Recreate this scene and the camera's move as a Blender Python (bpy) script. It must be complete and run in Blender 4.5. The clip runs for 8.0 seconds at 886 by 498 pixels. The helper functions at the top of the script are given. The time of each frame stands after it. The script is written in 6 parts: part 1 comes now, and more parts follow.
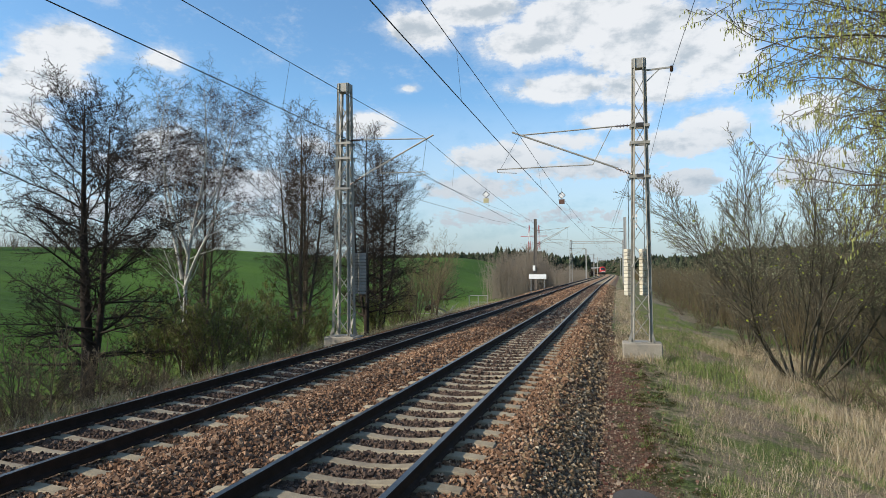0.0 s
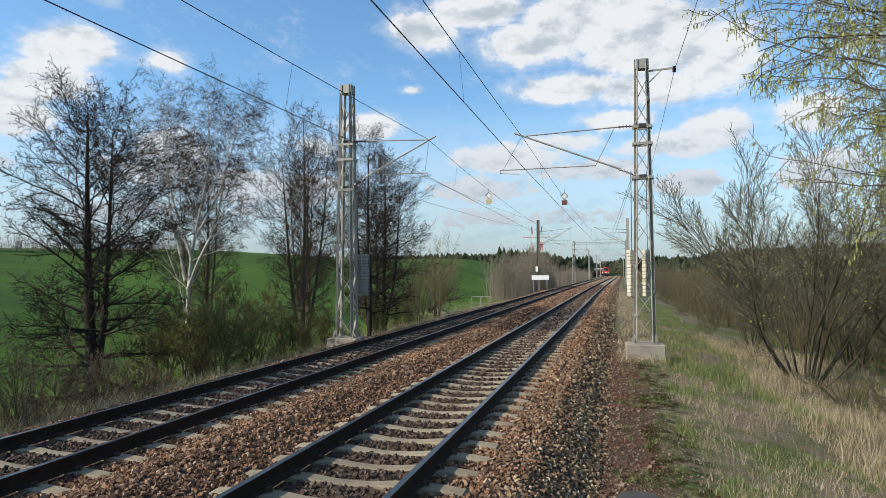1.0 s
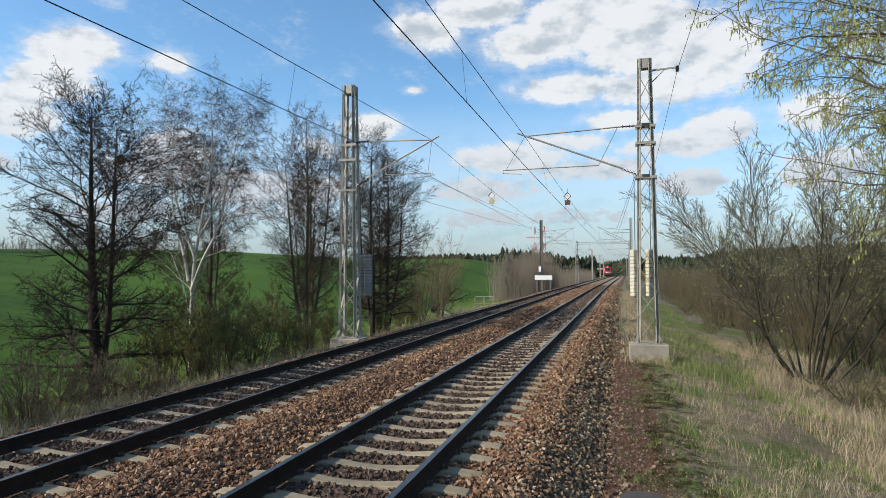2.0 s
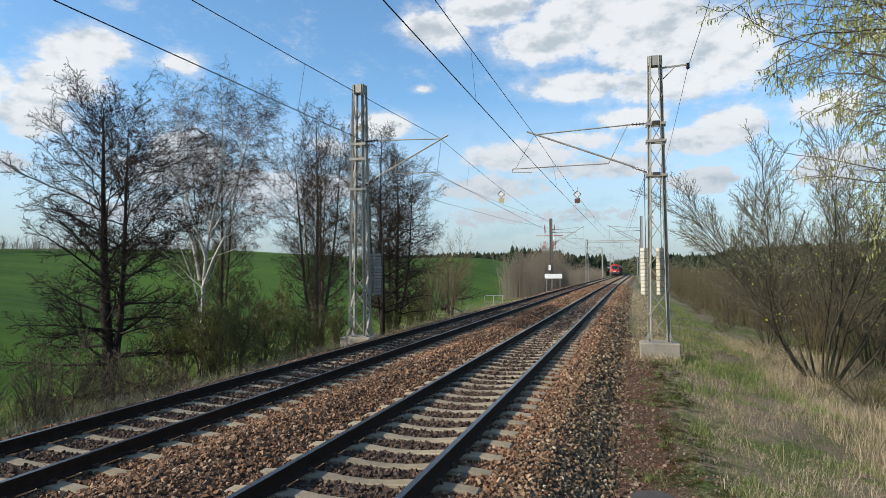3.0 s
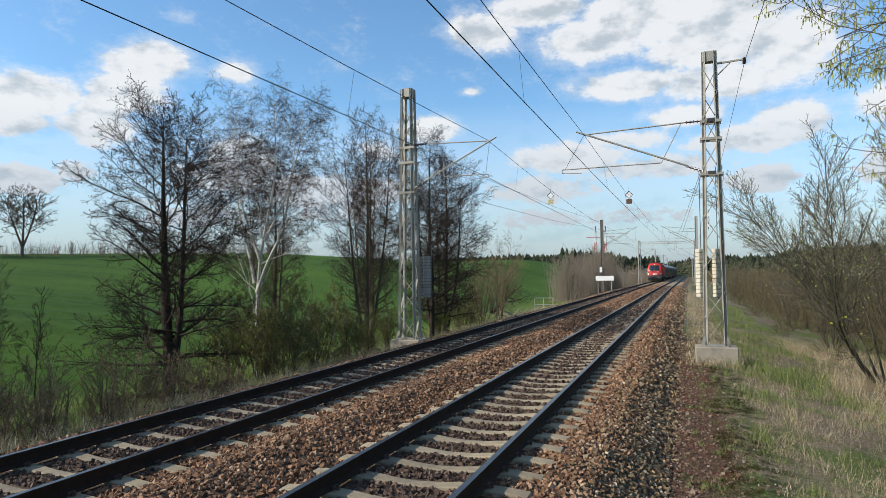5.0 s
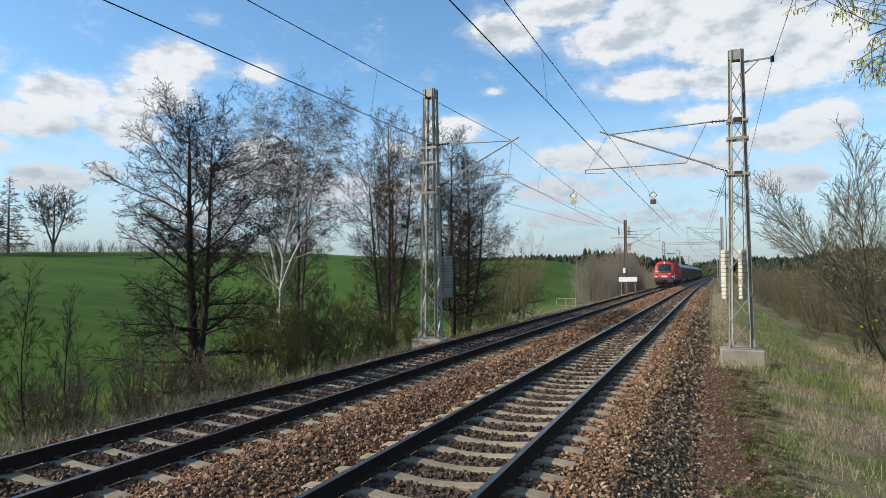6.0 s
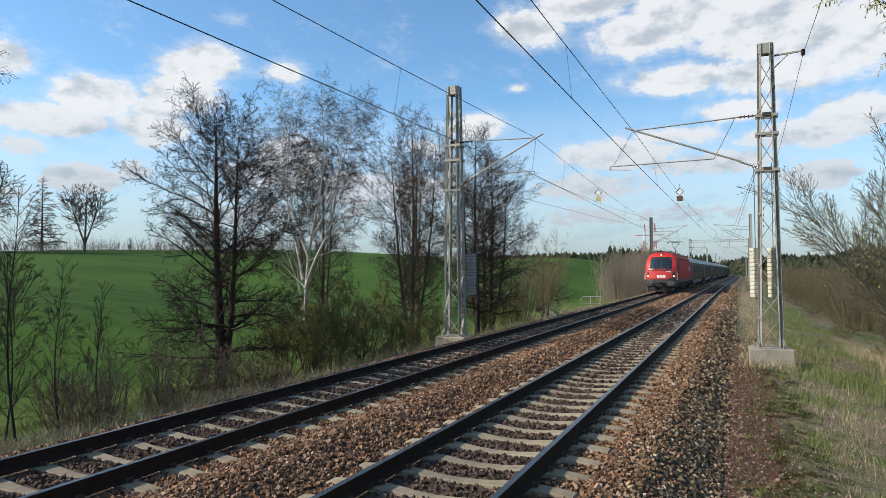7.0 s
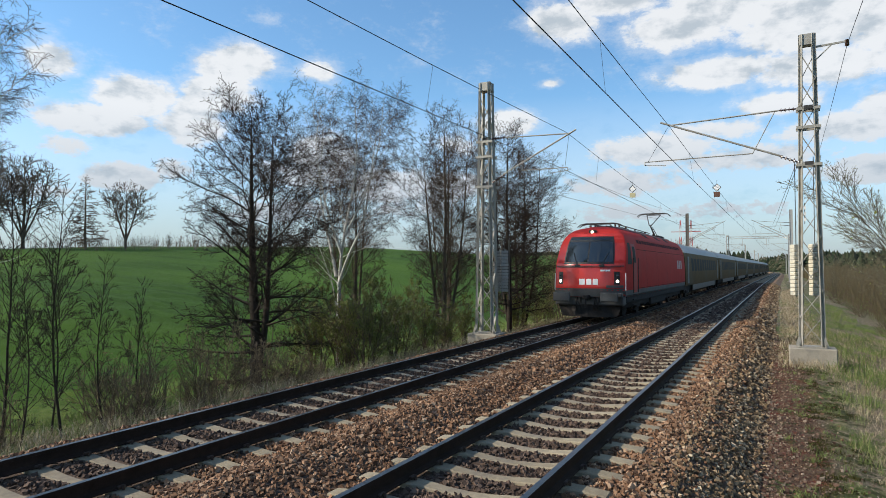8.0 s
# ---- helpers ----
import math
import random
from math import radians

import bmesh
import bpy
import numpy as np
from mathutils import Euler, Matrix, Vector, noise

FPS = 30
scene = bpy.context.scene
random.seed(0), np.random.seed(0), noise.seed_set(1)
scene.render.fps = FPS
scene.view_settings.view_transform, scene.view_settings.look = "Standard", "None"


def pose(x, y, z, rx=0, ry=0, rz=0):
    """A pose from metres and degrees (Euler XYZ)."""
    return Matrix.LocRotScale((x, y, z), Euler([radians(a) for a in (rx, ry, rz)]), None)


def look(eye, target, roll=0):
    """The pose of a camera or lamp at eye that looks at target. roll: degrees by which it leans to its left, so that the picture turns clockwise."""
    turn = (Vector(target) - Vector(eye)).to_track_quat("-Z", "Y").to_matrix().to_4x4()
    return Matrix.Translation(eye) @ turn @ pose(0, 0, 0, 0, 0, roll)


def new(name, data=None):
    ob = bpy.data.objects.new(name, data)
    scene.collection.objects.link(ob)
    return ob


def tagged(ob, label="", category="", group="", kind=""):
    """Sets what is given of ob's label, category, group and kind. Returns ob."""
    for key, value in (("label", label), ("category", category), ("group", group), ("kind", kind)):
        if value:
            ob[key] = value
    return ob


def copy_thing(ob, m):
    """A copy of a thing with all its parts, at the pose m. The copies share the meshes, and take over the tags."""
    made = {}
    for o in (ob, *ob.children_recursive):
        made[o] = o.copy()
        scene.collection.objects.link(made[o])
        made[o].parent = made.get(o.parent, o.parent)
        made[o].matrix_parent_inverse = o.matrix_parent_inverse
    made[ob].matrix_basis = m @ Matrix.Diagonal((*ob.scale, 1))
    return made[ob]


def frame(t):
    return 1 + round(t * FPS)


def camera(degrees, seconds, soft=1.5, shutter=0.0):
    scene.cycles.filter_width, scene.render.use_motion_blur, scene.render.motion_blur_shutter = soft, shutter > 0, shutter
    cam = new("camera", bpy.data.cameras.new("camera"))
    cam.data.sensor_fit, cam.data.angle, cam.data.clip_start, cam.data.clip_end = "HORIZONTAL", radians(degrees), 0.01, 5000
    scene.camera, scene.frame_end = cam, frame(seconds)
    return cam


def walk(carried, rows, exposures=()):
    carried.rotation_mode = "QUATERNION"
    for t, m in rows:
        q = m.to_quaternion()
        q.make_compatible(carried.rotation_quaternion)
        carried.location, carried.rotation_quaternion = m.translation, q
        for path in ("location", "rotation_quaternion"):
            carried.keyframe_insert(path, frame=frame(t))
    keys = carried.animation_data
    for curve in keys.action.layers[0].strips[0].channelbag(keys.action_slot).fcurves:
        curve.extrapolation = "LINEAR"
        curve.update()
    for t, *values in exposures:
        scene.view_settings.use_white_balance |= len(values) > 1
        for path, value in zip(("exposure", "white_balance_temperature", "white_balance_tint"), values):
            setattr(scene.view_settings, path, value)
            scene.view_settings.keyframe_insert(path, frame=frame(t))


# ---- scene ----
# Two electrified tracks run along +y; x = 0 is the middle of the near track, z = 0 the top of its rails.
cam = camera(69.5, 8.0, 0.5)
EYE = (2.848, 0.0, 2.081)
TURNS = [(0.0, 15.16, 1.92, -0.09), (0.5, 15.30, 1.95, -0.15), (1.0, 15.40, 2.02, -0.15), (1.5, 15.55, 2.05, -0.19),
         (3.0, 16.53, 1.93, -0.33), (3.5, 17.63, 1.96, -0.39), (4.0, 18.82, 2.03, -0.64), (4.5, 19.88, 2.12, -0.67),
         (6.0, 22.88, 2.20, -0.22), (6.5, 23.81, 2.12, -0.14), (7.0, 25.00, 1.99, -0.17), (7.5, 26.24, 1.90, -0.20),
         (8.0, 27.87, 1.71, -0.07)]
walk(cam, [(t, pose(*EYE, 90 + p, 0, yw) @ pose(0, 0, 0, 0, 0, r)) for t, yw, p, r in TURNS])

# ---- light ----
SUN_FROM = Vector((-0.84, -0.54, 0.66)).normalized()
sun = new("sun", bpy.data.lights.new("sun", "SUN"))
sun.data.energy, sun.data.angle, sun.data.color = 5.8, radians(0.53), (1.0, 0.90, 0.76)
sun.matrix_basis = look((0, 0, 50), Vector((0, 0, 50)) - SUN_FROM)
scene.view_settings.exposure = -0.05


def clamp01(v):
    return max(0.0, min(1.0, v))


def smooth(a, b, v):
    s = clamp01((v - a) / (b - a))
    return s * s * (3 - 2 * s)


class Nodes:
    """Small helper to wire shader nodes."""

    def __init__(self, tree):
        self.t = tree

    def n(self, kind, **kw):
        nd = self.t.nodes.new(kind)
        for k, v in kw.items():
            if k == "operation":
                nd.operation = v
            elif k == "data_type":
                nd.data_type = v
            elif k == "blend_type":
                nd.blend_type = v
        return nd

    def put(self, sock, v):
        if isinstance(v, bpy.types.NodeSocket):
            self.t.links.new(v, sock)
        else:
            sock.default_value = v

    def math(self, op, a, b=0.0, c=None, clamp=False):
        nd = self.n("ShaderNodeMath", operation=op)
        nd.use_clamp = clamp
        self.put(nd.inputs[0], a)
        self.put(nd.inputs[1], b)
        if c is not None:
            self.put(nd.inputs[2], c)
        return nd.outputs[0]

    def vec(self, op, a, b):
        nd = self.n("ShaderNodeVectorMath", operation=op)
        self.put(nd.inputs[0], a)
        self.put(nd.inputs[1], b)
        return nd.outputs["Value"] if op in ("LENGTH", "DOT_PRODUCT") else nd.outputs[0]

    def mix(self, fac, a, b, blend="MIX"):
        nd = self.n("ShaderNodeMix", data_type="RGBA", blend_type=blend)
        self.put(nd.inputs[0], fac)
        self.put(nd.inputs[6], a if isinstance(a, bpy.types.NodeSocket) else (*a, 1))
        self.put(nd.inputs[7], b if isinstance(b, bpy.types.NodeSocket) else (*b, 1))
        return nd.outputs[2]

    def noise(self, vector, scale, detail=4.0, rough=0.55, distort=0.0):
        nd = self.n("ShaderNodeTexNoise")
        if vector is not None:
            self.put(nd.inputs["Vector"], vector)
        nd.inputs["Scale"].default_value, nd.inputs["Detail"].default_value = scale, detail
        nd.inputs["Roughness"].default_value, nd.inputs["Distortion"].default_value = rough, distort
        return nd.outputs[0]

    def span(self, v, lo, hi, to_lo=0.0, to_hi=1.0, soft=False):
        nd = self.n("ShaderNodeMapRange")
        nd.interpolation_type = "SMOOTHSTEP" if soft else "LINEAR"
        self.put(nd.inputs[0], v)
        for i, x in enumerate((lo, hi, to_lo, to_hi)):
            self.put(nd.inputs[i + 1], x)
        return nd.outputs[0]


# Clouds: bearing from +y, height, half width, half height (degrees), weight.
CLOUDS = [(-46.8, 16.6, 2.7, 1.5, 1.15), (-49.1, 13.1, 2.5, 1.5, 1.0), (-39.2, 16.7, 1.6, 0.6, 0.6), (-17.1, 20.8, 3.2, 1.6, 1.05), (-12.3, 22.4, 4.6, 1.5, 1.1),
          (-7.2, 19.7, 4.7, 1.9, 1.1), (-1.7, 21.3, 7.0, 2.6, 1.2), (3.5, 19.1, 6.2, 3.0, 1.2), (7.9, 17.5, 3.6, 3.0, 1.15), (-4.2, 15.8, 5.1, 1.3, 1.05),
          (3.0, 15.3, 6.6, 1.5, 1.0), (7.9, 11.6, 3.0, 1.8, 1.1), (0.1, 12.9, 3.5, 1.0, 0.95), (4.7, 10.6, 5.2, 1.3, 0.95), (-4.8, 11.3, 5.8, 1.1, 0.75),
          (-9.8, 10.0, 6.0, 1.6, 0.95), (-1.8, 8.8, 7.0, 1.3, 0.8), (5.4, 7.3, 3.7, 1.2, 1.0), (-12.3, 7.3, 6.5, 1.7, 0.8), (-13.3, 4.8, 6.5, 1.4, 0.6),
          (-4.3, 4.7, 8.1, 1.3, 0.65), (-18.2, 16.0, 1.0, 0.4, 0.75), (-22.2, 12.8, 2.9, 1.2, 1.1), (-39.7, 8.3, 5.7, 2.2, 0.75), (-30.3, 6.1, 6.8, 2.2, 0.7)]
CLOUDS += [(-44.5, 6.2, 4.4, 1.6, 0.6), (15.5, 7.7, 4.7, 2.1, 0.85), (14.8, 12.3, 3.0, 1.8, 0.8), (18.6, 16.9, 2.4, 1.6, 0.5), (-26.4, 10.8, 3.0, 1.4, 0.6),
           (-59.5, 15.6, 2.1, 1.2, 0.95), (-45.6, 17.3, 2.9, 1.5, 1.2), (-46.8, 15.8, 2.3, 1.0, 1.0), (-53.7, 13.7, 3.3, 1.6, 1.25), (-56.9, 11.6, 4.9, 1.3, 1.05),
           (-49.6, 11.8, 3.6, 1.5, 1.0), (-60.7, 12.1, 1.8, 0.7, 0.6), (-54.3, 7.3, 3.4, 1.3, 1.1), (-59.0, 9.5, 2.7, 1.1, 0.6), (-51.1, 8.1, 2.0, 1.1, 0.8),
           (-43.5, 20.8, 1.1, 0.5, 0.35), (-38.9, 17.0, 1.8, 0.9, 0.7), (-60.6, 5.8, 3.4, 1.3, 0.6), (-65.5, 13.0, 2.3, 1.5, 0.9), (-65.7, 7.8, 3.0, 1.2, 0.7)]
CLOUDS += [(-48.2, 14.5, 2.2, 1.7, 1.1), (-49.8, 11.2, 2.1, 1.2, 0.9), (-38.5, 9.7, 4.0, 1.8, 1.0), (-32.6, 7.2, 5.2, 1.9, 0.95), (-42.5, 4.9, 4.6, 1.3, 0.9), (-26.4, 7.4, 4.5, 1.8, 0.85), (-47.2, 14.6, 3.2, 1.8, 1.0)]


def make_world():
    w = bpy.data.worlds.new("sky")
    scene.world = w
    w.use_nodes = True
    k = Nodes(w.node_tree)
    bg = w.node_tree.nodes["Background"]
    sky = k.n("ShaderNodeTexSky")
    sky.sky_type, sky.sun_disc = "NISHITA", False
    sky.sun_elevation = math.asin(SUN_FROM.z)
    sky.sun_rotation = math.atan2(SUN_FROM.x, SUN_FROM.y)
    sky.air_density, sky.dust_density, sky.ozone_density = 1.0, 0.6, 2.0
    d = k.n("ShaderNodeTexCoord").outputs["Generated"]
    sep = k.n("ShaderNodeSeparateXYZ")
    k.put(sep.inputs[0], d)
    x, y, z = sep.outputs
    az = k.math("MULTIPLY", k.math("ARCTAN2", x, y), 57.2958)
    el = k.math("MULTIPLY", k.math("ARCSINE", z), 57.2958)
    com = k.n("ShaderNodeCombineXYZ")
    k.put(com.inputs[0], az)
    k.put(com.inputs[1], el)
    flat = k.vec("MULTIPLY", com.outputs[0], (1.0, 1.7, 0.0))
    n1 = k.noise(flat, 0.22, 7.0, 0.58)
    n2 = k.noise(flat, 0.9, 6.0, 0.6)
    n4 = k.noise(flat, 2.6, 5.0, 0.62)
    over = k.noise(k.vec("ADD", flat, (-0.7, 1.5, 0.0)), 0.22, 7.0, 0.58)
    total = None
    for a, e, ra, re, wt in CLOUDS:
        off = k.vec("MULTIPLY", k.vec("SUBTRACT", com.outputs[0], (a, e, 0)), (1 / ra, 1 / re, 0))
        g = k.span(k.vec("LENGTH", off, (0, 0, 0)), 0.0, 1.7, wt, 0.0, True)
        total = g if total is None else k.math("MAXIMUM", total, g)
    # away from the view: an even scatter of fair-weather clouds
    inside = k.math("MULTIPLY", k.span(k.math("ABSOLUTE", k.math("ADD", az, 25.0)), 40, 55), 1.0)
    high = k.span(el, 24, 32)
    wide = k.math("MAXIMUM", inside, high)
    wild = k.math("MULTIPLY", k.span(n1, 0.50, 0.68), wide)
    total = k.math("MAXIMUM", total, k.math("MULTIPLY", wild, 0.45))
    rag = k.math("ADD", k.math("MULTIPLY", k.math("SUBTRACT", n1, 0.5), 1.1), k.math("MULTIPLY", k.math("SUBTRACT", n2, 0.5), 0.6))
    rag = k.math("ADD", rag, k.math("MULTIPLY", k.math("SUBTRACT", n4, 0.5), 0.28))
    dens = k.math("ADD", total, rag)
    cover = k.math("MULTIPLY", k.span(dens, 0.24, 0.66, 0.0, 1.0, True), 0.93)
    thin = k.math("MULTIPLY", k.span(dens, 0.0, 0.5, 0.0, 1.0, True), 0.35)
    cover = k.math("MAXIMUM", cover, thin)
    # a thin white veil low down
    veil = k.span(el, 0.0, 15.0, 0.85, 0.0)
    cover = k.math("MAXIMUM", cover, veil)
    # grey undersides
    under = k.math("ADD", k.math("MULTIPLY", k.math("SUBTRACT", over, n1), 3.6), k.math("MULTIPLY", dens, 0.26))
    under = k.math("ADD", under, k.math("MULTIPLY", k.math("SUBTRACT", n2, 0.5), 0.22))
    grey = k.span(under, 0.02, 0.95, 0.0, 0.9, True)
    tone = k.mix(grey, (0.92, 0.935, 0.95), (0.50, 0.57, 0.63))
    tone = k.mix(k.span(el, 1.0, 13.0, 0.85, 0.0), tone, (0.34, 0.405, 0.50))
    lit = k.mix(1.0, sky.outputs[0], (SKY_GAIN * 0.82, SKY_GAIN * 1.09, SKY_GAIN * 1.20), "MULTIPLY")
    col = k.mix(cover, lit, tone)
    k.put(bg.inputs[0], col)
    bg.inputs[1].default_value = 1.0


SKY_GAIN = 0.172
make_world()

# ---- materials ----


def material(name, build, rough=0.8, metal=0.0, spec=0.3):
    m = bpy.data.materials.new(name)
    m.use_nodes = True
    k = Nodes(m.node_tree)
    b = m.node_tree.nodes["Principled BSDF"]
    b.inputs["Roughness"].default_value, b.inputs["Metallic"].default_value = rough, metal
    b.inputs["Specular IOR Level"].default_value = spec
    build(k, b)
    return m


def bump(k, b, height, strength, distance):
    nd = k.n("ShaderNodeBump")
    nd.inputs["Strength"].default_value, nd.inputs["Distance"].default_value = strength, distance
    k.put(nd.inputs["Height"], height)
    k.put(b.inputs["Normal"], nd.outputs[0])


def where(k):
    return k.n("ShaderNodeTexCoord").outputs["Object"]


def mottled(name, a, b_, scale, rough=0.8, metal=0.0, spec=0.3, bump_s=0.3, dist=0.01, fine=12.0, per_piece=0.0, islands=0.0, dirt=None):
    """Two tones mixed at two scales, with grain; pieces may differ one by one."""
    def build(k, b):
        p = where(k)
        n1, n2 = k.noise(p, scale, 5, 0.6), k.noise(p, scale * fine, 4, 0.6)
        f = k.math("ADD", k.math("MULTIPLY", n1, 0.6), k.math("MULTIPLY", n2, 0.4))
        f = k.span(f, 0.36, 0.64)
        c = k.mix(f, a, b_)
        if dirt:
            c = k.mix(k.span(k.noise(p, scale * 0.37, 6, 0.65), 0.52, 0.68), c, dirt)
        if per_piece:
            r = k.n("ShaderNodeObjectInfo").outputs["Random"]
            c = k.mix(1.0, c, k.mix(r, (1 - per_piece,) * 3, (1 + per_piece * 0.3,) * 3), "MULTIPLY")
        if islands:
            r = k.n("ShaderNodeNewGeometry").outputs["Random Per Island"]
            c = k.mix(1.0, c, k.mix(r, (1 - islands,) * 3, (1 + islands * 0.5,) * 3), "MULTIPLY")
        k.put(b.inputs["Base Color"], c)
        if bump_s:
            bump(k, b, n2, bump_s, dist)
    return material(name, build, rough, metal, spec)


def ramp_islands(name, colours, rough=0.85, spec=0.25, grain=30.0, amount=0.35):
    """Every loose piece of the mesh takes its own colour out of a row of colours."""
    def build(k, b):
        r = k.n("ShaderNodeNewGeometry").outputs["Random Per Island"]
        nd = k.n("ShaderNodeValToRGB")
        e = nd.color_ramp.elements
        nd.color_ramp.interpolation = "LINEAR"
        for i, c in enumerate(colours):
            p = i / (len(colours) - 1)
            el = e[0] if i == 0 else (e[len(e) - 1] if i == len(colours) - 1 else e.new(p))
            el.position, el.color = p, (*c, 1)
        k.put(nd.inputs[0], r)
        n = k.noise(where(k), grain, 4, 0.6)
        c = k.mix(1.0, nd.outputs[0], k.mix(n, (1 - amount,) * 3, (1 + amount,) * 3), "MULTIPLY")
        k.put(b.inputs["Base Color"], c)
    return material(name, build, rough, 0.0, spec)


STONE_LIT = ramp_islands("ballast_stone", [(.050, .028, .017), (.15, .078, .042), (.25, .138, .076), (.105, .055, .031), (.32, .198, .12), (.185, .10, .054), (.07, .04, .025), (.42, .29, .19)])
STONE_DARK = ramp_islands("oily_ballast_stone", [(.04, .026, .019), (.07, .046, .034), (.12, .08, .058), (.06, .038, .028), (.16, .11, .08)])
STONE_GREY = ramp_islands("weathered_ballast_stone", [(.055, .033, .019), (.17, .108, .056), (.29, .20, .112), (.10, .06, .033), (.40, .295, .18), (.21, .137, .074), (.075, .047, .027), (.50, .40, .27)])
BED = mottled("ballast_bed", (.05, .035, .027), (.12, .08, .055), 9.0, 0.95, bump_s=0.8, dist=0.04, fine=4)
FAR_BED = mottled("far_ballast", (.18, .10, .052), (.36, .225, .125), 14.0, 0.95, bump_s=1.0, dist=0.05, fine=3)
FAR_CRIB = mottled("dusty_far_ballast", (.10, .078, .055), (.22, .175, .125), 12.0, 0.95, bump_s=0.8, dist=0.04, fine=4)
CONCRETE = mottled("sleeper_concrete", (.23, .19, .125), (.37, .31, .215), 3.0, 0.9, bump_s=0.35, dist=0.006, fine=18, per_piece=0.25, dirt=(.20, .17, .13))
FOUNDATION = mottled("foundation_concrete", (.25, .22, .175), (.36, .325, .26), 2.2, 0.9, bump_s=0.4, dist=0.008, fine=14, dirt=(.20, .185, .155))
RAIL_SIDE = mottled("rail_rust", (.018, .012, .009), (.036, .023, .017), 4.0, 0.8, 0.0, 0.12, 0.25, 0.003, 14)
RAIL_TOP = mottled("rail_running_surface", (.15, .145, .14), (.24, .235, .225), 2.0, 0.38, 1.0, 0.5, 0.0)
CLIP = mottled("rail_clip_steel", (.05, .036, .028), (.10, .07, .055), 20.0, 0.7, 0.4, 0.3, 0.2, 0.002)
GALV = mottled("galvanised_steel", (.27, .255, .22), (.38, .36, .315), 3.0, 0.6, 0.25, 0.4, 0.15, 0.002, 14, dirt=(.20, .18, .145))
DARK_STEEL = mottled("dark_steel", (.045, .042, .04), (.085, .08, .075), 5.0, 0.6, 0.4, 0.3, 0.1, 0.002)
POLE = mottled("mast_brown", (.10, .085, .07), (.17, .145, .12), 3.0, 0.85, 0.0, 0.2, 0.2, 0.004)
POLE_GREY = mottled("far_pole_grey", (.30, .29, .27), (.40, .39, .36), 3.0, 0.85, 0.0, 0.2, 0.2, 0.004)
WIRE = mottled("oxidised_wire", (.022, .022, .024), (.04, .042, .042), 6.0, 0.6, 0.3, 0.3, 0.0)
INSULATOR = mottled("brown_insulator", (.045, .022, .015), (.075, .035, .022), 9.0, 0.25, 0.0, 0.6, 0.0)
WEIGHT = mottled("weight_concrete", (.50, .46, .36), (.62, .58, .47), 5.0, 0.9, bump_s=0.3, dist=0.006, fine=10, per_piece=0.15)
WEIGHT_GREY = mottled("grey_weight_concrete", (.23, .22, .20), (.33, .31, .28), 5.0, 0.9, bump_s=0.3, dist=0.006, fine=10, per_piece=0.15)
WHITE = mottled("white_enamel", (.72, .72, .70), (.80, .80, .78), 4.0, 0.5, 0.0, 0.4, 0.0, dirt=(.62, .61, .57))
BLACK = mottled("black_paint", (.012, .012, .012), (.025, .025, .025), 6.0, 0.5, 0.0, 0.4, 0.0)
BROWN_SIGN = mottled("brown_sign", (.10, .05, .035), (.15, .075, .05), 6.0, 0.6, 0.0, 0.3, 0.0)
YELLOW_SIGN = mottled("yellow_grey_sign", (.42, .38, .22), (.50, .46, .28), 6.0, 0.6, 0.0, 0.3, 0.0)
BARK = mottled("alder_bark", (.022, .017, .014), (.048, .038, .03), 5.0, 0.95, 0.0, 0.15, 0.6, 0.02, 8)
BARK_BROWN = mottled("brown_bark", (.075, .055, .04), (.13, .10, .07), 5.0, 0.95, 0.0, 0.15, 0.6, 0.02, 8)
BIRCH = mottled("birch_bark", (.36, .335, .30), (.55, .52, .47), 2.5, 0.85, 0.0, 0.2, 0.4, 0.01, 6, dirt=(.10, .085, .07))
TWIG = mottled("twig_bark", (.022, .016, .013), (.044, .033, .026), 5.0, 0.9, 0.0, 0.15, 0.0)
TWIG_PALE = mottled("pale_twig_bark", (.15, .118, .066), (.25, .20, .115), 5.0, 0.9, 0.0, 0.15, 0.0)
TWIG_BRUSH = mottled("brush_twig_bark", (.075, .060, .034), (.145, .117, .067), 5.0, 0.9, 0.0, 0.15, 0.0)
TWIG_BROWN = mottled("brown_twig_bark", (.040, .029, .022), (.075, .056, .042), 5.0, 0.9, 0.0, 0.15, 0.0)
TWIG_GREYBROWN = mottled("grey_brown_twig_bark", (.085, .066, .052), (.14, .11, .088), 5.0, 0.9, 0.0, 0.15, 0.0)
TWIG_OLIVE = mottled("olive_twig_bark", (.075, .066, .046), (.135, .118, .082), 5.0, 0.9, 0.0, 0.15, 0.0)
TWIG_GREY = mottled("grey_twig_bark", (.16, .132, .10), (.25, .21, .165), 5.0, 0.9, 0.0, 0.15, 0.0)
TWIG_BIRCH = mottled("birch_twig_bark", (.045, .031, .025), (.085, .06, .048), 5.0, 0.9, 0.0, 0.15, 0.0)

LID = mottled("lid_iron", (.045, .04, .038), (.08, .072, .066), 3.0, 0.8, bump_s=0.3, dist=0.004, fine=12)

# ---- geometry helpers ----


